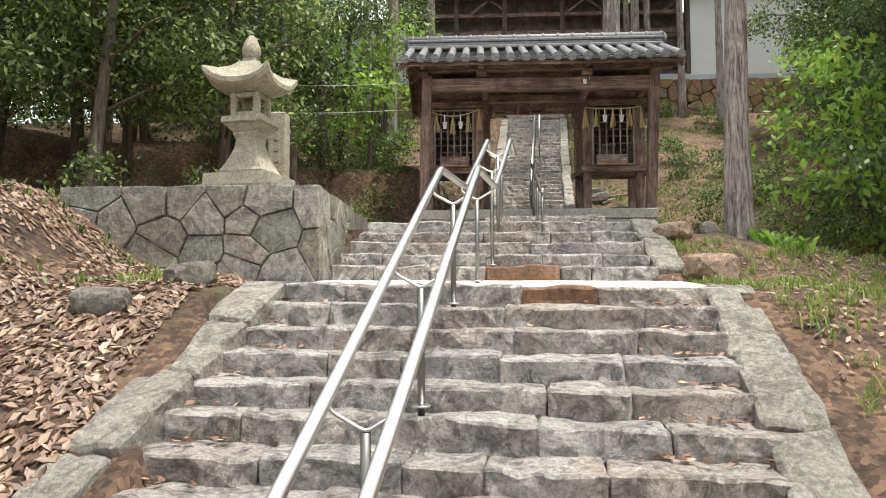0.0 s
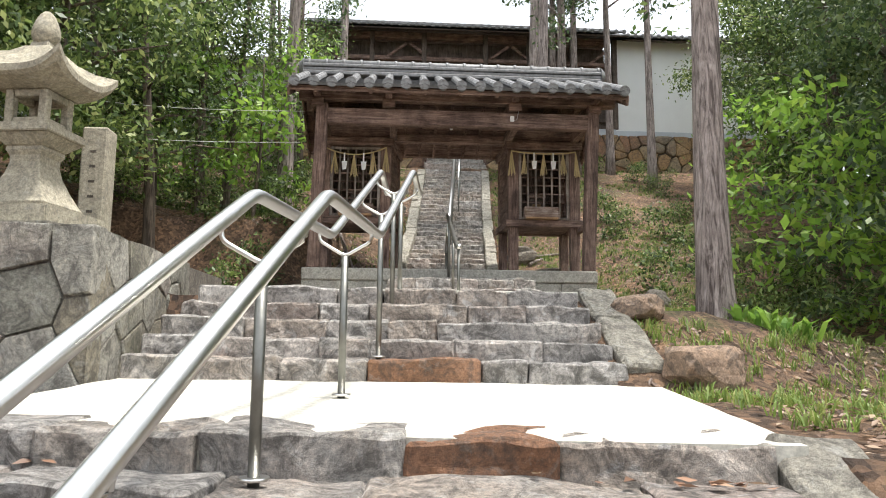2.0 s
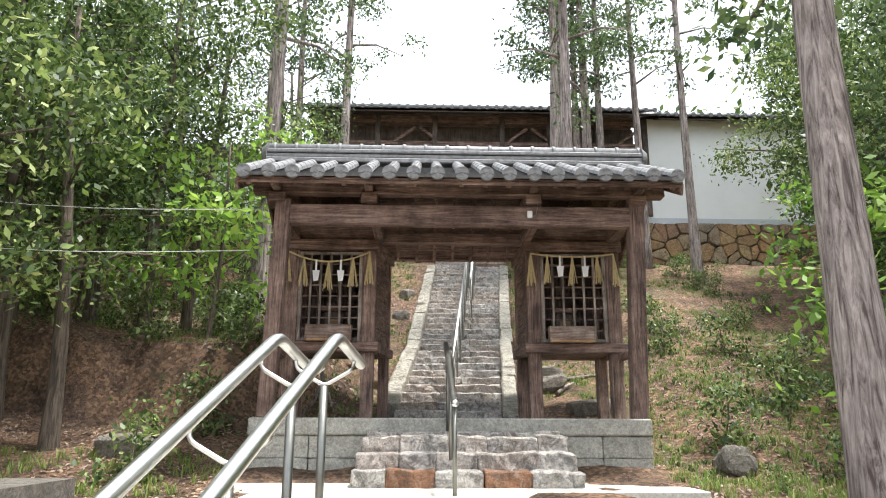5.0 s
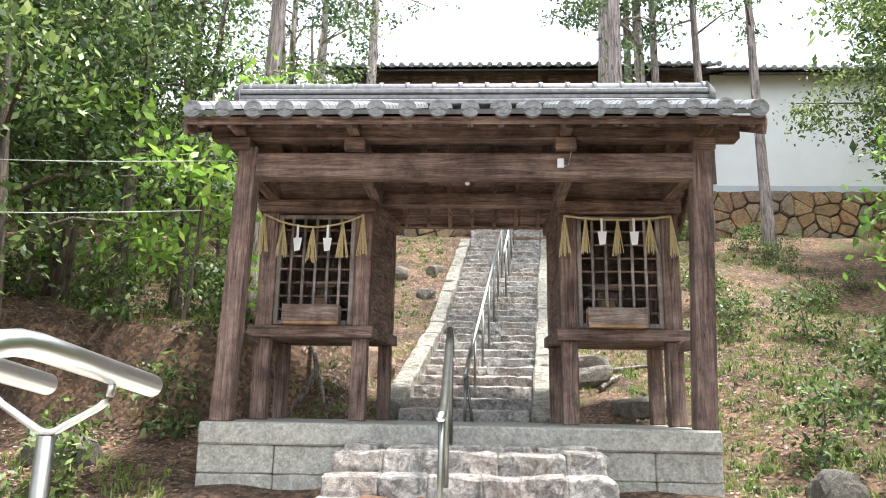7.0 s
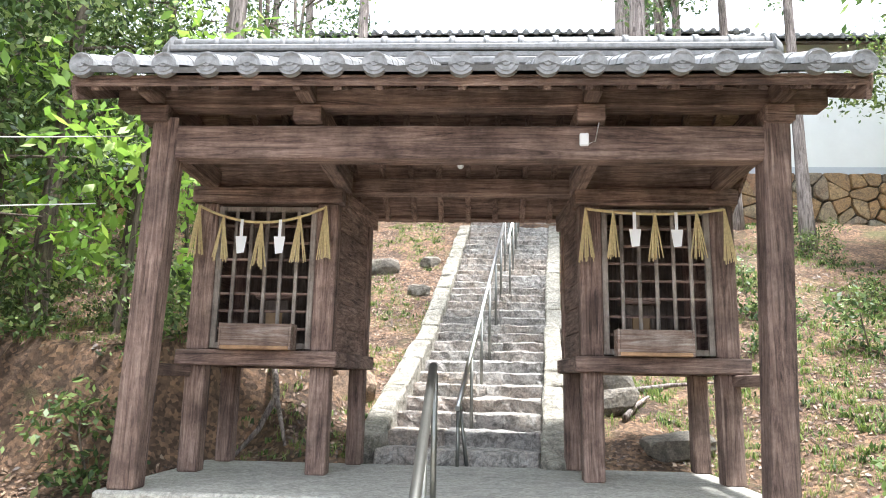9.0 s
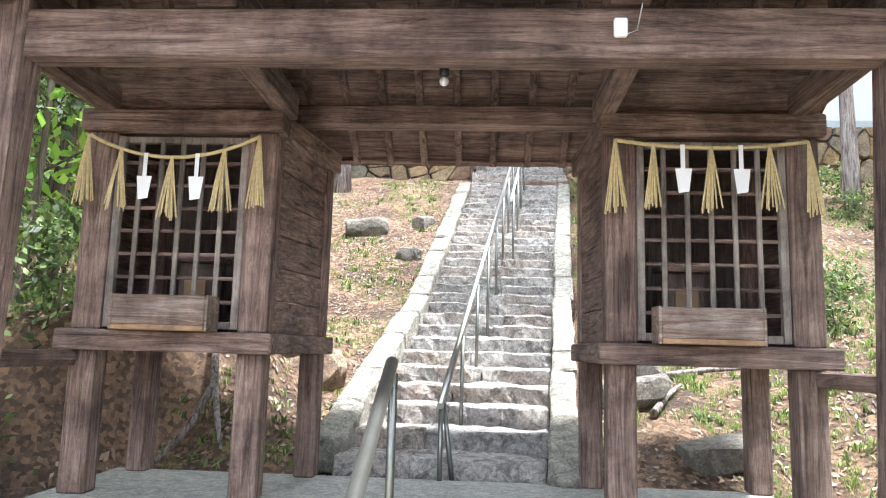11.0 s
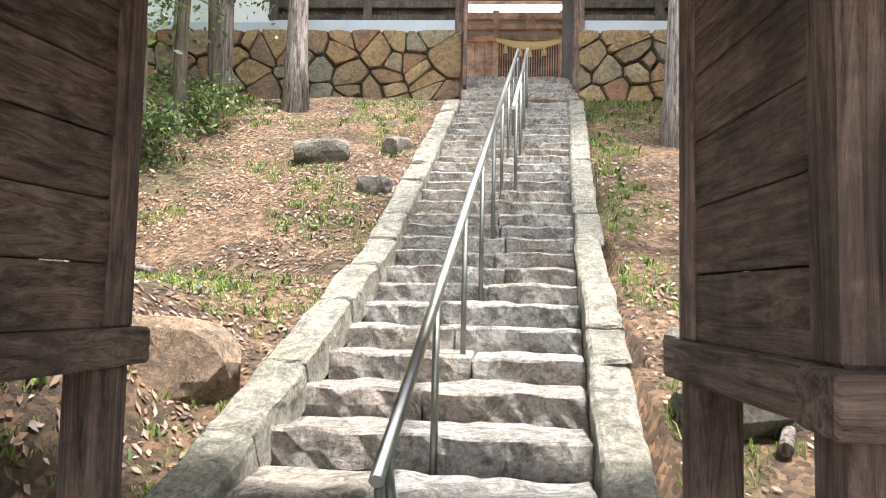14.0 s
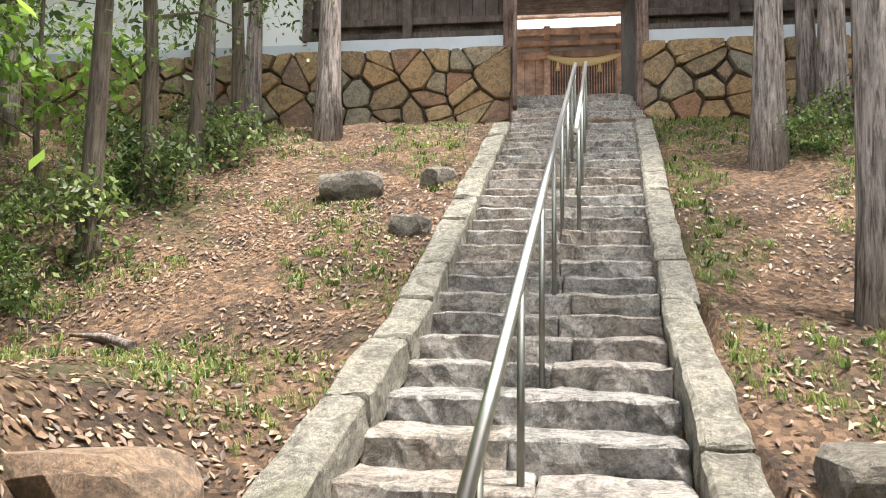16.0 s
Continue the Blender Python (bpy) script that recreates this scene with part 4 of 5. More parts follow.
DOUBLE = thing("double_handrail", (0.5, 3.4, 2.6), "paired brushed steel handrails on slim posts over the steps", "handrail")
LRAIL = [(0.0, -0.55, 1.63), (0.435, 3.45, 3.55), (0.62, 4.92, 3.6), (0.88, 6.76, 4.465), (0.93, 7.3, 4.38)]
RRAIL = [(0.3, -0.55, 1.63), (0.74, 3.43, 3.55), (0.92, 4.9, 3.6), (1.17, 6.74, 4.465), (1.24, 7.28, 4.38)]
for R in (LRAIL, RRAIL):
    tube("rail", bend(R), RAIL_R, STEEL, DOUBLE, sides=14)


def along(R, y):
    for a, b in zip(R, R[1:]):
        if a[1] <= y <= b[1]:
            t = (y - a[1]) / (b[1] - a[1])
            return Vector(a) + t * (Vector(b) - Vector(a))


for y, gz in ((-0.4, 1.02), (0.55, 1.33), (1.75, 1.9), (3.07, 2.45), (4.6, 2.63), (5.9, 2.82), (6.55, 3.24), (7.1, 3.41)):
    a, c = along(LRAIL, y), along(RRAIL, y)
    mx = (a + c) / 2
    top = mx.z - 0.16
    pst_ob = tube("post", [(mx.x, y, gz - 0.05), (mx.x, y, top)], 0.022, DULL_STEEL, DOUBLE)
    tube("yoke", bend([(a.x, y, a.z - 0.02), (a.x, y, a.z - 0.07), (mx.x, y, top), (c.x, y, c.z - 0.07), (c.x, y, c.z - 0.02)], 0.03), 0.01, STEEL, DOUBLE, sides=7)
    tube("base_flange", [(mx.x, y, gz), (mx.x, y, gz + 0.012)], 0.055, STEEL, pst_ob)

GRAIL = thing("gate_handrail", (1.88, 11.3, 3.4), "single dull steel handrail with rounded end beside platform steps", "handrail")
gp = [(1.9, 10.27, 4.27), (1.9, 10.6, 4.3), (1.88, 12.3, 5.08)]
tube("rail", bend(gp, 0.15), 0.032, DULL_STEEL, GRAIL, sides=14)
b = bmesh.new()
bmesh.ops.create_uvsphere(b, u_segments=14, v_segments=9, radius=0.037, matrix=pose(1.9, 10.26, 4.27))
part("end_cap", b, STEEL, GRAIL, smooth=True)
for y, z0, z1 in ((10.33, 3.42, 4.26), (11.3, 3.7, 4.6), (12.22, 4.0, 5.03)):
    tube("post", [(1.9, y, z0), (1.9, y, z1)], 0.022, DULL_STEEL, GRAIL)

URAIL = thing("upper_handrail", (2.0, 19, 6.0), "long bright steel handrail climbing the upper steps", "handrail")


def step_z(y):
    return lerp_table(y, RISE_LINE)


def rail_line(y, dx):
    t = (y - 14.35) / (24.1 - 14.35)
    return (2.0 + 0.98 * t + dx, y, 4.72 + 4.98 * t)


tube("rail", [rail_line(14.35, 0), rail_line(19, 0), rail_line(24.1, 0)], 0.028, STEEL, URAIL, sides=12)
tube("rail", [rail_line(19.8, 0.16), rail_line(24.2, 0.16)], 0.026, STEEL, URAIL, sides=12)
for i in range(9):
    y = 14.4 + i * 1.19
    p = rail_line(y, 0.0)
    tube("post", [(p[0], y, step_z(y) - 0.3), (p[0], y, p[2] - 0.02)], 0.02, DULL_STEEL, URAIL)
    if i in (0, 5, 6, 7, 8):
        q0 = rail_line(y + 0.1, 0.1 if i == 0 else 0.16)
        tube("post", [(q0[0], y + 0.1, step_z(y) - 0.3), (q0[0] - (0.1 if i == 0 else 0), y + 0.1, q0[2] - 0.02)], 0.02, DULL_STEEL, URAIL)

# ---- stone lantern and marker ----
LANT = thing("stone_lantern", (-2.45, 7.2, 3.68), "tall weathered granite lantern with curved roof on stepped base", "stone lantern")
LB = pose(-2.37, 7.2, 3.68, 0, 0, -9) @ Matrix.Diagonal((1, 1, 0.89, 1))
LM = LB @ Matrix.Diagonal((0.75, 0.75, 1, 1))


def tapered(w0, w1, z0, z1, bevel=0.012, frame_m=None):
    bm = bmesh.new()
    add_box(bm, (-0.5, -0.5, 0), (0.5, 0.5, 1), 0)
    for v in bm.verts:
        w = w0 if v.co.z < 0.5 else w1
        v.co = Vector((v.co.x * w, v.co.y * w, z0 + (z1 - z0) * v.co.z))
    bmesh.ops.bevel(bm, geom=list(bm.edges), offset=bevel, segments=2, affect="EDGES")
    bm.transform(frame_m or LM)
    return bm


part("base_step", tapered(1.36, 1.34, -0.05, 0.06, 0.012, LB), PLINTH_STONE, LANT)
part("base_step", tapered(1.24, 1.23, 0.062, 0.27, 0.012, LB), PLINTH_STONE, LANT)
part("base_step", tapered(0.94, 0.92, 0.272, 0.47, 0.012, LB), LANTERN_STONE, LANT)
prof = [(0.4, 0.472), (0.41, 0.53), (0.37, 0.58), (0.29, 0.72), (0.225, 0.86), (0.195, 0.98), (0.2, 1.05), (0.235, 1.1), (0.23, 1.14)]
sv, sf = [], []
for r, z in prof:
    sv += [LM @ Vector((sx * r, sy * r, z)) for sx, sy in ((-1, -1), (1, -1), (1, 1), (-1, 1))]
for i in range(len(prof) - 1):
    sf += [(i * 4 + k, i * 4 + (k + 1) % 4, i * 4 + 4 + (k + 1) % 4, i * 4 + 4 + k) for k in range(4)]
sf += [(3, 2, 1, 0), tuple(len(prof) * 4 - 4 + k for k in range(4))]
mesh_part("shaft", sv, sf, LANTERN_STONE, LANT)
part("platform", tapered(0.48, 0.76, 1.142, 1.26), LANTERN_STONE, LANT)
part("platform", tapered(0.8, 0.78, 1.262, 1.36), LANTERN_STONE, LANT)
for sx, sy in ((-1, -1), (1, -1), (1, 1), (-1, 1)):
    part("light_box_post", box((sx * 0.22 - 0.055, sy * 0.22 - 0.055, 1.362), (sx * 0.22 + 0.055, sy * 0.22 + 0.055, 1.74), 0.01, LM), LANTERN_STONE, LANT)
for a in range(4):
    q = LM @ pose(0, 0, 0, 0, 0, 90 * a)
    part("light_box_rail", box((-0.163, -0.26, 1.364), (0.163, -0.19, 1.44), 0.006, q), LANTERN_STONE, LANT)
    part("light_box_rail", box((-0.163, -0.26, 1.66), (0.163, -0.19, 1.738), 0.006, q), LANTERN_STONE, LANT)
rv, rf = [], []
N = 12
rings = ((0.3, 1.742, 0.0), (0.55, 1.8, 0.12), (0.6, 1.83, 0.2), (0.6, 1.9, 0.2), (0.42, 2.0, 0.1), (0.27, 2.13, 0.03), (0.16, 2.25, 0.0))
for r, z, lift in rings:
    for side in range(4):
        for i in range(N):
            u = -1 + 2 * i / N
            x, y = (u, -1) if side == 0 else (1, u) if side == 1 else (-u, 1) if side == 2 else (-1, -u)
            c = abs(u) ** 3
            rv.append(LM @ Vector((x * r * (1 + 0.06 * c * lift * 5), y * r * (1 + 0.06 * c * lift * 5), z + lift * c)))
P = 4 * N
for i in range(len(rings) - 1):
    rf += [(i * P + k, i * P + (k + 1) % P, (i + 1) * P + (k + 1) % P, (i + 1) * P + k) for k in range(P)]
rf += [tuple(range(P))[::-1], tuple((len(rings) - 1) * P + k for k in range(P))]
mesh_part("roof", rv, rf, LANTERN_STONE, LANT)
b = bmesh.new()
bmesh.ops.create_uvsphere(b, u_segments=18, v_segments=12, radius=0.17, matrix=LM @ Matrix.Translation((0, 0, 2.43)) @ Matrix.Diagonal((1, 1, 1.05, 1)))
for v in b.verts:
    h = (LM.inverted() @ v.co).z
    if h > 2.53:
        v.co.z += (h - 2.53) * 0.9
part("finial", b, LANTERN_STONE, LANT, smooth=True)
part("finial_neck", tapered(0.27, 0.22, 2.252, 2.32), LANTERN_STONE, LANT)
MARK = thing("stone_marker", (-2.35, 8.55, 3.66), "upright square granite marker pillar with worn carving", "stone pillar")
part("pillar", box((-2.5, 8.4, 3.5), (-2.22, 8.68, 5.3), 0.02), LANTERN_STONE, MARK)
for k in range(6):
    part("carved_mark", box((-2.395, 8.397, 5.0 - k * 0.17), (-2.33, 8.401, 5.03 - k * 0.17), 0.0), MORTAR, MARK)


# ---- loose rocks ----
def rock(x, y, w, d, h, mat, seed, yaw=0, z=None, label="rough grey rock half sunk in the slope"):
    q = random.Random(seed)
    b = bmesh.new()
    bmesh.ops.create_icosphere(b, subdivisions=3, radius=0.5)
    off = Vector((q.uniform(0, 50), q.uniform(0, 50), q.uniform(0, 50)))
    for v in b.verts:
        f = 1 + 0.35 * noise.noise(v.co * 2.0 + off) + 0.12 * noise.noise(v.co * 6 + off)
        v.co = Vector((max(-0.42, min(0.42, v.co.x * f)), max(-0.42, min(0.42, v.co.y * f)), max(-0.36, min(0.36, v.co.z * f))))
    z = ground(x, y) if z is None else z
    b.transform(pose(x, y, z + h * 0.15, q.uniform(-8, 8), q.uniform(-8, 8), yaw) @ Matrix.Diagonal((w, d, h, 1)))
    tagged(part("rock", b, mat), label, "rock")


rock(3.35, 5.7, 0.75, 0.6, 0.45, BUFF_ROCK, 1, 20, label="buff angular boulder beside the steps")
rock(3.2, 6.7, 0.6, 0.5, 0.3, BUFF_ROCK, 2, 50, label="buff angular boulder beside the steps")
rock(-2.05, 2.8, 0.5, 0.35, 0.3, ROCK, 3, 10)
rock(-1.7, 3.6, 0.5, 0.4, 0.35, ROCK, 4, 40)
rock(3.4, 1.5, 0.35, 0.5, 0.3, ROCK, 5, 0)
rock(5.0, 4.4, 0.8, 0.5, 0.5, ROCK, 6, 15, label="mossy rock in the grass")
rock(0.45, 16.2, 1.0, 0.8, 0.75, BUFF_ROCK, 7, 20, z=ground(0.45, 16.2) - 0.16, label="large brown weathered rock beside the steps")
rock(0.15, 21.5, 0.9, 0.55, 0.5, ROCK, 8, 15)
rock(1.15, 21.9, 0.6, 0.4, 0.35, ROCK, 9, 60)
rock(1.05, 20.5, 0.5, 0.35, 0.35, ROCK, 10, 0)
rock(3.95, 16.9, 0.7, 0.6, 0.5, ROCK, 11, 5)
rock(3.8, 16.0, 0.8, 0.6, 0.45, ROCK, 12, 10)
rock(4.3, 14.9, 0.9, 0.5, 0.35, ROCK, 13, 8)
rock(-2.2, 12.9, 0.9, 0.6, 0.5, ROCK, 14, 0)
rock(5.4, 12.2, 0.5, 0.5, 0.5, ROCK, 15, 0)


ROOT = thing("tree_root", (0.0, 15.0, 4.6), "bare twisted root on the earth bank", "root")
tube("stem", [(-0.25, 15.6, 5.5), (-0.15, 15.3, 5.15), (-0.02, 15.0, 4.8), (-0.12, 14.75, 4.45), (-0.3, 14.6, 4.2)], [0.03, 0.035, 0.04, 0.03, 0.02], BARK_GREY, ROOT)
tube("stem", [(-0.02, 15.0, 4.8), (0.1, 14.8, 4.55), (0.2, 14.65, 4.3)], [0.03, 0.025, 0.015], BARK_GREY, ROOT)
for bx0, by0, ln0, an0 in ((3.9, 15.6, 0.9, 60), (4.2, 16.7, 1.1, 5), (-0.6, 18.2, 0.7, 160)):
    BR = thing("fallen_branch", (bx0, by0, ground(bx0, by0)), "bare pale fallen branch on the slope", "branch", "fallen branches")
    ex, ey = bx0 + ln0 * math.cos(radians(an0)), by0 + ln0 * math.sin(radians(an0))
    tube("stick", [(bx0, by0, ground(bx0, by0) + 0.05), ((bx0 + ex) / 2, (by0 + ey) / 2 + 0.05, ground((bx0 + ex) / 2, (by0 + ey) / 2) + 0.07), (ex, ey, ground(ex, ey) + 0.05)], [0.04, 0.03, 0.015], BARK_GREY, BR)

# ---- trees ----
def leaf_cloud(centres, per, spread, size, rng, flat=0.6, droop=0.0):
    """Diamond leaves scattered round clump centres, as one vertex and face list."""
    c = np.repeat(np.array(centres), per, axis=0)
    n = len(c)
    off = rng.normal(size=(n, 3)) * np.array([spread, spread, spread * flat])
    off[:, 2] -= droop * np.abs(rng.normal(size=n))
    c = c + off
    a = rng.normal(size=(n, 3))
    a[:, 2] -= 0.35
    a /= np.linalg.norm(a, axis=1)[:, None]
    up = rng.normal(size=(n, 3)) * 0.6 + np.array([0, 0, 1.0])
    b = np.cross(a, up)
    b /= np.linalg.norm(b, axis=1)[:, None] + 1e-9
    s = size * rng.uniform(0.6, 1.25, n)[:, None]
    v = np.stack([c, c + a * s * 0.5 + b * s * 0.24, c + a * s, c + a * s * 0.5 - b * s * 0.24], 1).reshape(-1, 3)
    f = np.arange(4 * n).reshape(-1, 4)
    return v.tolist(), f.tolist()


def make_tree(name, label, height, radius, trunk_top, crown_lo, crown_r, clumps, per, size, bark, leaf, seed, lean=(0, 0), conical=0.0, spread=0.34, flat=0.6, limbs=9, droop=0.0, group="forest trees"):
    q = random.Random(seed)
    rng = np.random.default_rng(seed)
    root = thing(name, (0, 0, 0), label, "tree", group)
    n = 12
    axis = [Vector((lean[0] * t + 0.07 * math.sin(5 * t + seed), lean[1] * t + 0.06 * math.cos(4 * t + seed), -0.4 + (trunk_top + 0.4) * t)) for t in [i / n for i in range(n + 1)]]
    rad = [radius * (1.45 if i == 0 else 1.12 if i == 1 else 1) * (1 - 0.72 * i / n) for i in range(n + 1)]
    tube("trunk", axis, rad, bark, root, sides=12)
    centres, limb = [], []
    for i in range(limbs):
        t = (crown_lo + (trunk_top - crown_lo) * (i + 0.4) / limbs) / trunk_top
        k = t * n
        p = axis[min(n - 1, int(k))].lerp(axis[min(n, int(k) + 1)], k % 1)
        an = i * 2.4 + q.uniform(-0.5, 0.5)
        ln = crown_r * q.uniform(0.6, 1.0) * (1 - conical * (i / limbs))
        e = p + Vector((math.cos(an) * ln, math.sin(an) * ln, ln * q.uniform(0.0, 0.5) - droop))
        mid = p.lerp(e, 0.5) + Vector((0, 0, 0.12 * ln))
        r0 = radius * 0.36 * (1 - 0.6 * t)
        tube("limb", [p, mid, e], [r0, r0 * 0.6, r0 * 0.2], bark, root, sides=6)
        for j in range(max(1, clumps // limbs)):
            u = q.uniform(0.3, 1.08)
            centres.append(tuple(p.lerp(e, u) + Vector((q.uniform(-1, 1), q.uniform(-1, 1), q.uniform(-0.5, 0.6))) * crown_r * 0.3))
    v, f = leaf_cloud(centres, per, spread, size, rng, flat)
    mesh_part("crown", v, f, leaf, root)
    return root


def stand(template, spots, seed):
    q = random.Random(seed)
    first = True
    for x, y in spots:
        m = pose(x, y, ground(x, y) - 0.05, 0, 0, q.uniform(0, 360))
        if first:
            template.matrix_basis = m
            first = False
        else:
            copy_thing(template, m)


A = make_tree("evergreen_tree", "dark glossy evergreen tree with thin brown trunk", 8, 0.13, 6.8, 1.9, 2.3, 65, 150, 0.125, BARK_BROWN, LEAF_DARK, 11, (0.5, 0.2), limbs=13)
B = make_tree("evergreen_tree", "tall leafy evergreen tree with leaning trunk", 10, 0.16, 8.5, 2.6, 2.8, 75, 150, 0.135, BARK_BROWN, LEAF_DARK, 12, (-0.6, 0.3), limbs=15)
C = make_tree("young_maple", "young tree with bright fresh green leaves", 5, 0.05, 3.6, 0.8, 1.5, 26, 70, 0.2, BARK_BROWN, LEAF_BRIGHT, 13, (0.3, 0), limbs=9)
D = make_tree("cedar", "tall slim cedar with grey bark and sparse upper foliage", 15, 0.145, 14.5, 6.2, 2.0, 46, 70, 0.15, BARK_GREY, LEAF_CEDAR, 14, (0.15, 0.1), 0.5, spread=0.24, flat=0.4, limbs=16, droop=0.3)
E = make_tree("cypress", "feathery cypress with branches down to the ground", 9, 0.15, 8.5, 1.2, 2.3, 80, 110, 0.14, BARK_BROWN, LEAF_CEDAR, 15, (0, 0.2), 0.45, spread=0.3, flat=0.35, limbs=20, droop=0.25)
F = make_tree("bush", "low leafy evergreen bush", 1.2, 0.02, 0.8, 0.15, 0.6, 12, 55, 0.1, BARK_BROWN, LEAF_DARK, 16, (0, 0), spread=0.16, limbs=6, group="undergrowth")

stand(A, [(-5.4, 8.6), (-4.2, 10.8), (-6.6, 12.0), (-3.1, 15.4), (-5.2, 16.4), (-7.6, 15.0), (-8.8, 10.0), (-9.6, 6.4), (-10.4, 13.4), (-7.2, 19.2), (-9.5, 18.0), (11.2, 15.2), (12.4, 19.4), (13.6, 12.2), (-11.5, 9.0), (-6.4, 22.0), (-9.0, 22.8), (-7.3, 7.0)], 1)
stand(B, [(-6.2, 10.2), (-8.0, 12.6), (-4.4, 13.6), (-10.8, 11.0), (-12.4, 15.2), (-11.2, 19.6), (-12.6, 6.4), (10.8, 10.4), (13.6, 15.0), (12.2, 20.8), (15.2, 9.6), (-13.2, 23.4), (15.0, 22.0), (9.8, 6.4)], 2)
stand(C, [(-1.9, 14.9), (8.2, 11.2), (8.0, 9.0), (10.4, 16.6), (-3.9, 21.6), (-5.9, 18.4)], 3)
stand(E, [(8.6, 9.2), (10.0, 12.2), (8.6, 5.8), (11.8, 8.0), (11.8, 14.4), (13.8, 17.6), (12.2, 20.2), (13.4, 5.2)], 4)
stand(D, [(6.0, 24.3), (6.5, 24.5), (7.2, 24.3), (8.4, 24.4), (9.25, 22.5), (-3.65, 25.3), (-2.55, 24.7), (-5.6, 23.0), (-8.2, 24.6)], 5)
K = make_tree("cedar", "straight stout cedar with flaking grey-brown bark", 15, 0.19, 14.5, 6.6, 2.0, 50, 70, 0.15, BARK_GREY, LEAF_CEDAR, 24, (0.1, 0.05), 0.5, spread=0.24, flat=0.4, limbs=16, droop=0.3)
stand(K, [(-0.87, 24.06), (5.3, 22.4), (4.95, 18.8), (6.6, 23.9), (-1.55, 16.75)], 8)
T = make_tree("slim_tree", "slim leaning tree with brown bark and few leaves", 6, 0.125, 6.5, 2.4, 1.6, 21, 70, 0.12, BARK_BROWN, LEAF_DARK, 19, (-0.3, 0.1), limbs=7)
stand(T, [(-2.1, 19.95), (-2.45, 21.5), (-2.42, 22.6), (-2.2, 23.5), (-3.04, 17.25), (-4.28, 16.0), (-4.6, 20.9), (-6.2, 18.75), (-3.3, 13.0), (-4.9, 14.6)], 7)
SPREAD = random.Random(61)
stand(F, [(-1.3, 14.6), (-1.9, 15.4), (-2.8, 14.8), (-3.6, 16.2), (-2.2, 17.6), (-3.3, 19.4), (-1.5, 13.9), (5.6, 12.9), (7.0, 14.0), (7.8, 15.2), (7.6, 11.6), (8.2, 12.2), (-3.8, 9.4), (-4.6, 7.4), (7.6, 17.4), (-3.2, 22.4), (-4.2, 20.4), (-2.6, 23.2), (6.6, 9.6), (-1.7, 11.9), (-2.1, 19.9), (-2.4, 18.8), (-2.0, 21.2), (-2.8, 20.8), (-1.9, 22.6), (-2.9, 21.9), (5.9, 20.2), (6.6, 18.9)], 6)

for i in range(90):
    west = i % 2 == 0
    x, y = (SPREAD.uniform(-8, -1.9), SPREAD.uniform(14.9, 25.4)) if west else (SPREAD.uniform(5.4, 10.5), SPREAD.uniform(9.5, 25))
    copy_thing(F, pose(x, y, ground(x, y) - 0.04, 0, 0, SPREAD.uniform(0, 360)) @ Matrix.Scale(SPREAD.uniform(0.35, 0.85), 4))

# the bare grey trunk beside the path
BIG = thing("cedar", (4.2, 7.6, 3.2), "thick grey-barked cedar trunk beside the path", "tree", "forest trees")
tube("trunk", [(4.43, 7.75, 2.6), (4.42, 7.76, 3.1), (4.41, 7.78, 3.6), (4.44, 7.86, 5.0), (4.53, 8.0, 7.0), (4.68, 8.1, 9.5), (4.9, 8.2, 13)], [0.3, 0.23, 0.19, 0.165, 0.145, 0.125, 0.09], BARK_GREY, BIG, sides=16)
rg = np.random.default_rng(5)
cen = []
q = random.Random(8)
for i in range(14):
    z = 7.6 + i * 0.38
    an = q.uniform(0, 6.28)
    e = Vector((4.4 + math.cos(an) * 1.9, 7.65 + math.sin(an) * 1.9, z + 0.2))
    tube("limb", [(4.4, 7.65, z), e], [0.04, 0.01], BARK_GREY, BIG, sides=5)
    for u in (0.45, 0.7, 0.95):
        cen.append(tuple(Vector((4.4, 7.65, z)).lerp(e, u)))
v, f = leaf_cloud(cen, 90, 0.28, 0.14, rg, 0.4)
mesh_part("crown", v, f, LEAF_CEDAR, BIG)

# far wooded slope behind
FAR = thing("far_woods", (0, 45, 8), "dense dark green woods beyond the place", "woods", kind="stuff")
cen = []
for i in range(900):
    side = q.choice((-1, -1, 1))
    cen.append((side * q.uniform(14, 34), q.uniform(-2, 40), 0))
cen = [(x, y, ground(x, y) + q.uniform(0.3, 11) ) for x, y, _ in cen]
v, f = leaf_cloud(cen, 45, 0.9, 0.5, rg, 0.8)
mesh_part("foliage", v, f, LEAF_DARK, FAR)


# ---- litter, grass ----
def on_masonry(x, y):
    return (-1.5 < x < 2.9 and -0.3 < y < 5.8) or (-0.9 < x < 3.1 and 5.7 <= y < 7.1) or (-0.2 < x < 4.4 and 6.6 <= y < 12.2) or (-0.6 < x < 4.5 and 11 < y < 14.5) or (14 < y < 26 and abs(x - stair_x(y)) < 1.2) or (-3.9 < x < -1 and 5.2 < y < 9)


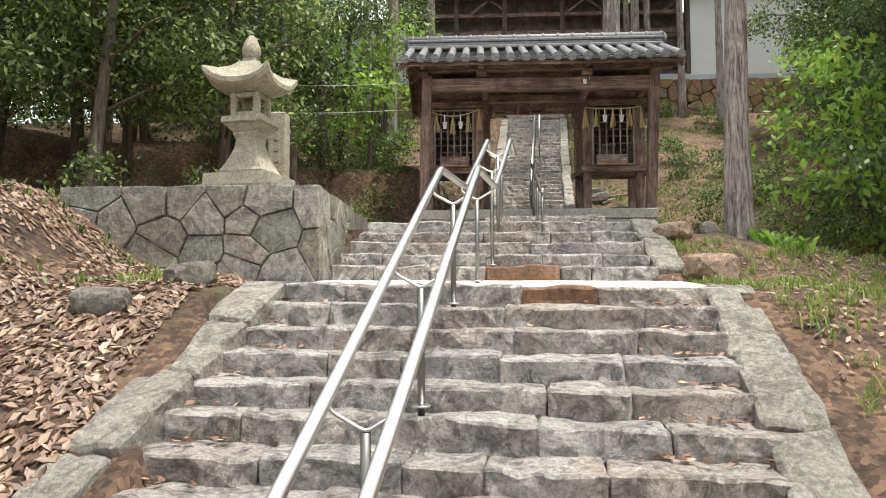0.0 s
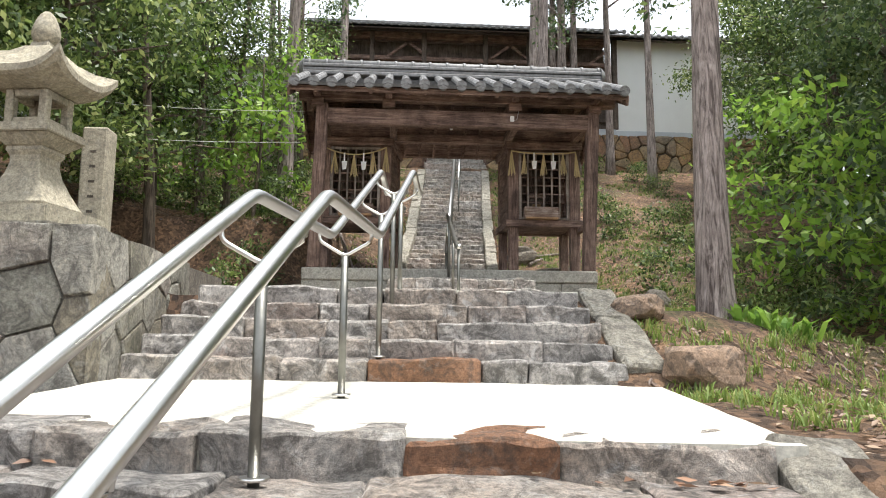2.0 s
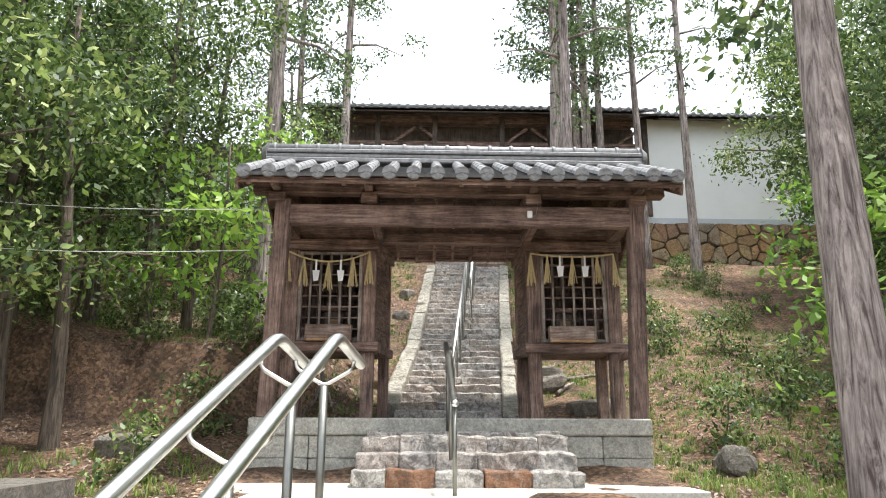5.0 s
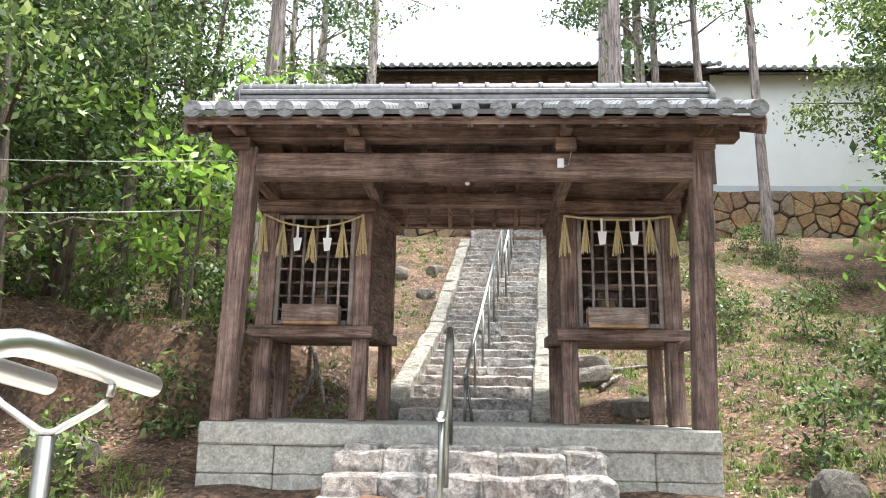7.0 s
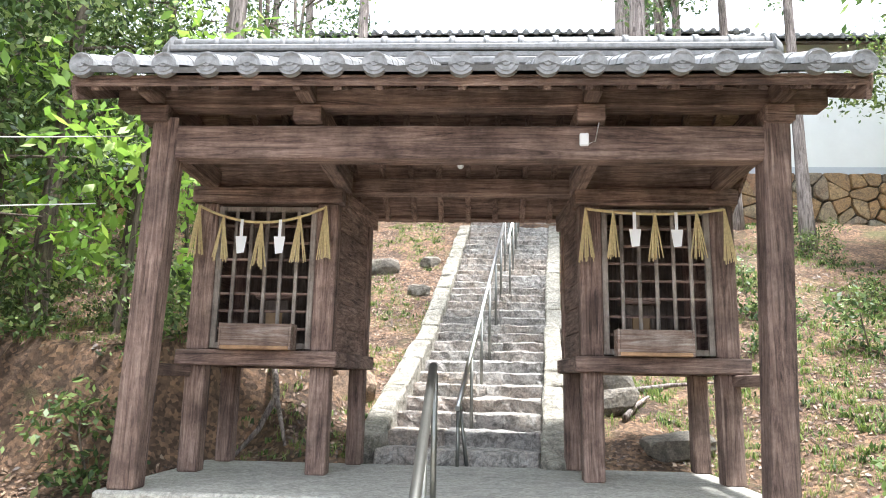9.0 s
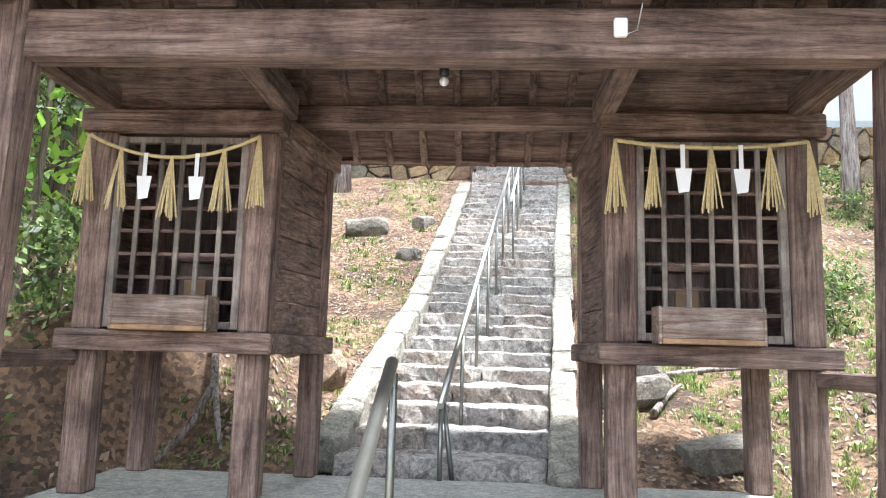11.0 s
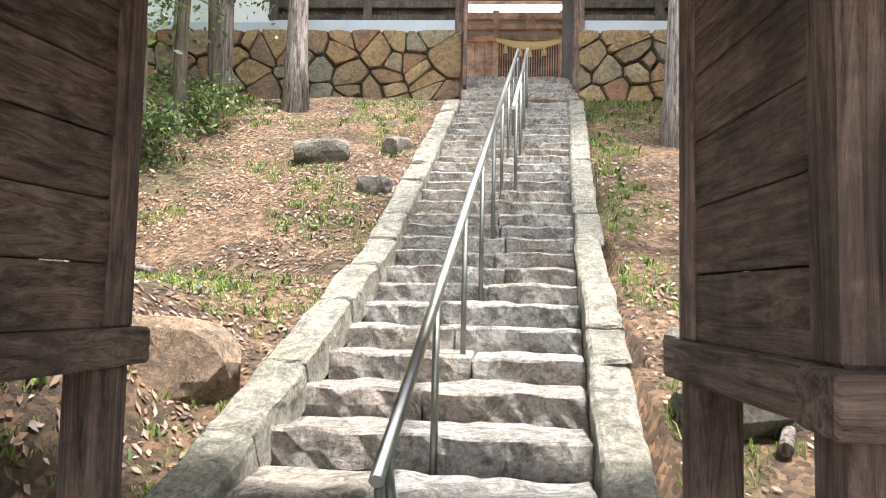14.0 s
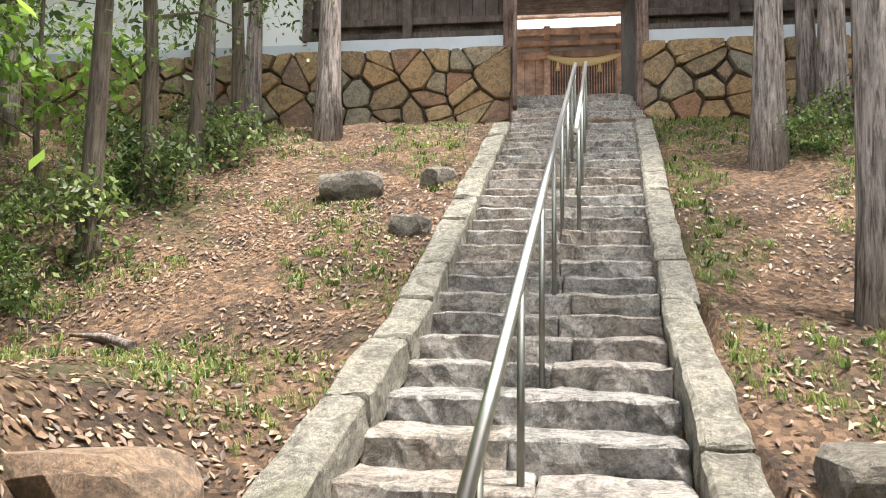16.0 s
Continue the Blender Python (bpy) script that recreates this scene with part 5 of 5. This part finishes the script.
def scatter_leaves(count, area, size, seed, lift=0.012):
    g = np.random.default_rng(seed)
    vs, fs = [], []
    x0, x1, y0, y1 = area
    k = 0
    while k < count:
        x, y = g.uniform(x0, x1), g.uniform(y0, y1)
        k += 1
        if on_masonry(x, y) or noise.noise((x * 0.8, y * 0.8, 9)) + g.uniform(-0.4, 0.4) < -0.25:
            continue
        e = 0.05
        z = ground(x, y)
        gx, gy = (ground(x + e, y) - z) / e, (ground(x, y + e) - z) / e
        if abs(gx) > 2 or abs(gy) > 2:
            continue
        a = g.uniform(0, 6.28)
        s = size * g.uniform(0.55, 1.2)
        ca, sa = math.cos(a), math.sin(a)
        t1, t2, cur = g.uniform(-0.35, 0.35), g.uniform(-0.45, 0.45), g.uniform(0.0, 0.35)
        b = len(vs)
        for u, w, h in ((-0.5, 0, 0), (0, -0.22, cur * 0.35), (0.5, 0, 0), (0, 0.22, cur * 0.35), (0, 0, 0)):
            px, py = x + s * (u * ca - w * sa), y + s * (u * sa + w * ca)
            vs.append((px, py, z + gx * (px - x) + gy * (py - y) + lift + s * (0.12 + h + t1 * u + t2 * w)))
        fs += [(b, b + 1, b + 4), (b + 1, b + 2, b + 4), (b + 2, b + 3, b + 4), (b + 3, b, b + 4)]
    return vs, fs


parts = [scatter_leaves(30000, (-6, -1.3, -1, 6.5), 0.085, 21), scatter_leaves(14000, (2.6, 7.5, -1, 12), 0.06, 22), scatter_leaves(32000, (-6, 1.6, 14.3, 25.5), 0.06, 23), scatter_leaves(16000, (3.2, 9, 12, 25.5), 0.06, 24), scatter_leaves(12000, (-6, 0, 9, 14.3), 0.065, 25)]
v, f = merge(parts)
L = thing("fallen_leaves", (-3, 2, 2.5), "dry brown fallen leaves spread over the slopes", "fallen leaves", kind="stuff")
mesh_part("leaves", v, f, LITTER, L)
# leaves caught on the lower steps
vs, fs = [], []
g = np.random.default_rng(31)
for k, (cx, fy, tz, w, yaw, rise, tilt) in enumerate(low[1:], 1):
    for i in range(26):
        u = g.choice([-1, 1]) * (w / 2 - abs(g.normal(0, 0.35)) - 0.05)
        x, y = cx + u, fy + g.uniform(0.18, 0.29) - u * math.sin(radians(5.5))
        s, a = g.uniform(0.04, 0.09), g.uniform(0, 6.28)
        z = tz + 0.012 - u * 0.012
        b = len(vs)
        for du, dw in ((-0.5, 0), (0, -0.24), (0.5, 0), (0, 0.24)):
            vs.append((x + s * (du * math.cos(a) - dw * math.sin(a)), y + s * (du * math.sin(a) + dw * math.cos(a)), z + s * (0.2 + g.uniform(-0.15, 0.25))))
        fs.append((b, b + 1, b + 2, b + 3))
SL = thing("step_leaves", (0.5, 1.5, 2), "dry leaves gathered at the ends of the steps", "fallen leaves", kind="stuff")
mesh_part("leaves", vs, fs, LITTER, SL)


def tufts(count, area, seed, blade=0.16, fern=False, want=0.08):
    g = np.random.default_rng(seed)
    vs, fs = [], []
    x0, x1, y0, y1 = area
    for _ in range(count):
        x, y = g.uniform(x0, x1), g.uniform(y0, y1)
        if on_masonry(x, y) or noise.noise((x * 0.7 + 5, y * 0.7, 2)) < want:
            continue
        z = ground(x, y) - 0.01
        for i in range(int(g.integers(7, 14))):
            a, ln = g.uniform(0, 6.28), blade * g.uniform(0.5, 1.2)
            out = ln * g.uniform(0.2, 0.9)
            bx, by = x + g.normal(0, 0.03), y + g.normal(0, 0.03)
            ca, sa, wd = math.cos(a), math.sin(a), ln * (0.12 if fern else 0.045)
            b = len(vs)
            vs += [(bx - sa * wd, by + ca * wd, z), (bx + sa * wd, by - ca * wd, z), (bx + ca * out * 0.5 + sa * wd * 0.8, by + sa * out * 0.5 - ca * wd * 0.8, z + ln * 0.6), (bx + ca * out * 0.5 - sa * wd * 0.8, by + sa * out * 0.5 + ca * wd * 0.8, z + ln * 0.6), (bx + ca * out, by + sa * out, z + ln * 0.75)]
            fs += [(b, b + 1, b + 2, b + 3), (b + 3, b + 2, b + 4)]
    return vs, fs


G = thing("grass", (4, 6, 3), "sparse fresh green grass tufts and weeds", "grass", kind="stuff")
v, f = merge([tufts(4200, (2.7, 8.5, -1, 13), 41, 0.13, want=-0.25), tufts(4200, (3.1, 9, 13, 25), 42, 0.1, want=-0.15), tufts(4200, (-6, 1.4, 14.5, 25), 43, 0.09, want=0.0), tufts(350, (-5, -1.4, -1, 6), 44, want=0.2), tufts(500, (-4, -0.4, 8, 13), 45)])
mesh_part("blades", v, f, GRASS, G)
WD = thing("weeds", (5, 14, 4), "low dark green weeds and seedlings on the slopes", "weeds", kind="stuff")
v, f = merge([tufts(2600, (3.2, 10, 9, 25), 46, 0.09, True, -0.05), tufts(1800, (-7, 1.3, 14.5, 25), 47, 0.08, True, 0.02), tufts(300, (-6, -1.6, -1, 6), 48, 0.09, True, 0.15)])
mesh_part("leaves", v, f, LEAF_DARK, WD)
FN = thing("ferns", (3.9, 7.2, 3.3), "bright green ferns at the foot of the cedar", "fern", kind="stuff")
v, f = merge([tufts(34, (3.4, 5.0, 6.8, 8.4), 51, 0.27, True, -1), tufts(14, (3.1, 3.8, 7.4, 9), 52, 0.24, True, -1)])
mesh_part("fronds", v, f, LEAF_BRIGHT, FN)
for y0, z0 in ((10.5, 6.2), (11.0, 6.9)):
    W = thing("overhead_wire", (-4, y0, z0), "thin pale cable strung between trees", "cable", "cables")
    tube("cable", [(-9 + 8.4 * t, y0 + 1.5 * t, z0 + 0.9 * (1 - t) - 0.5 * math.sin(math.pi * t)) for t in [i / 12 for i in range(13)]], 0.005, CABLE, W, sides=5)
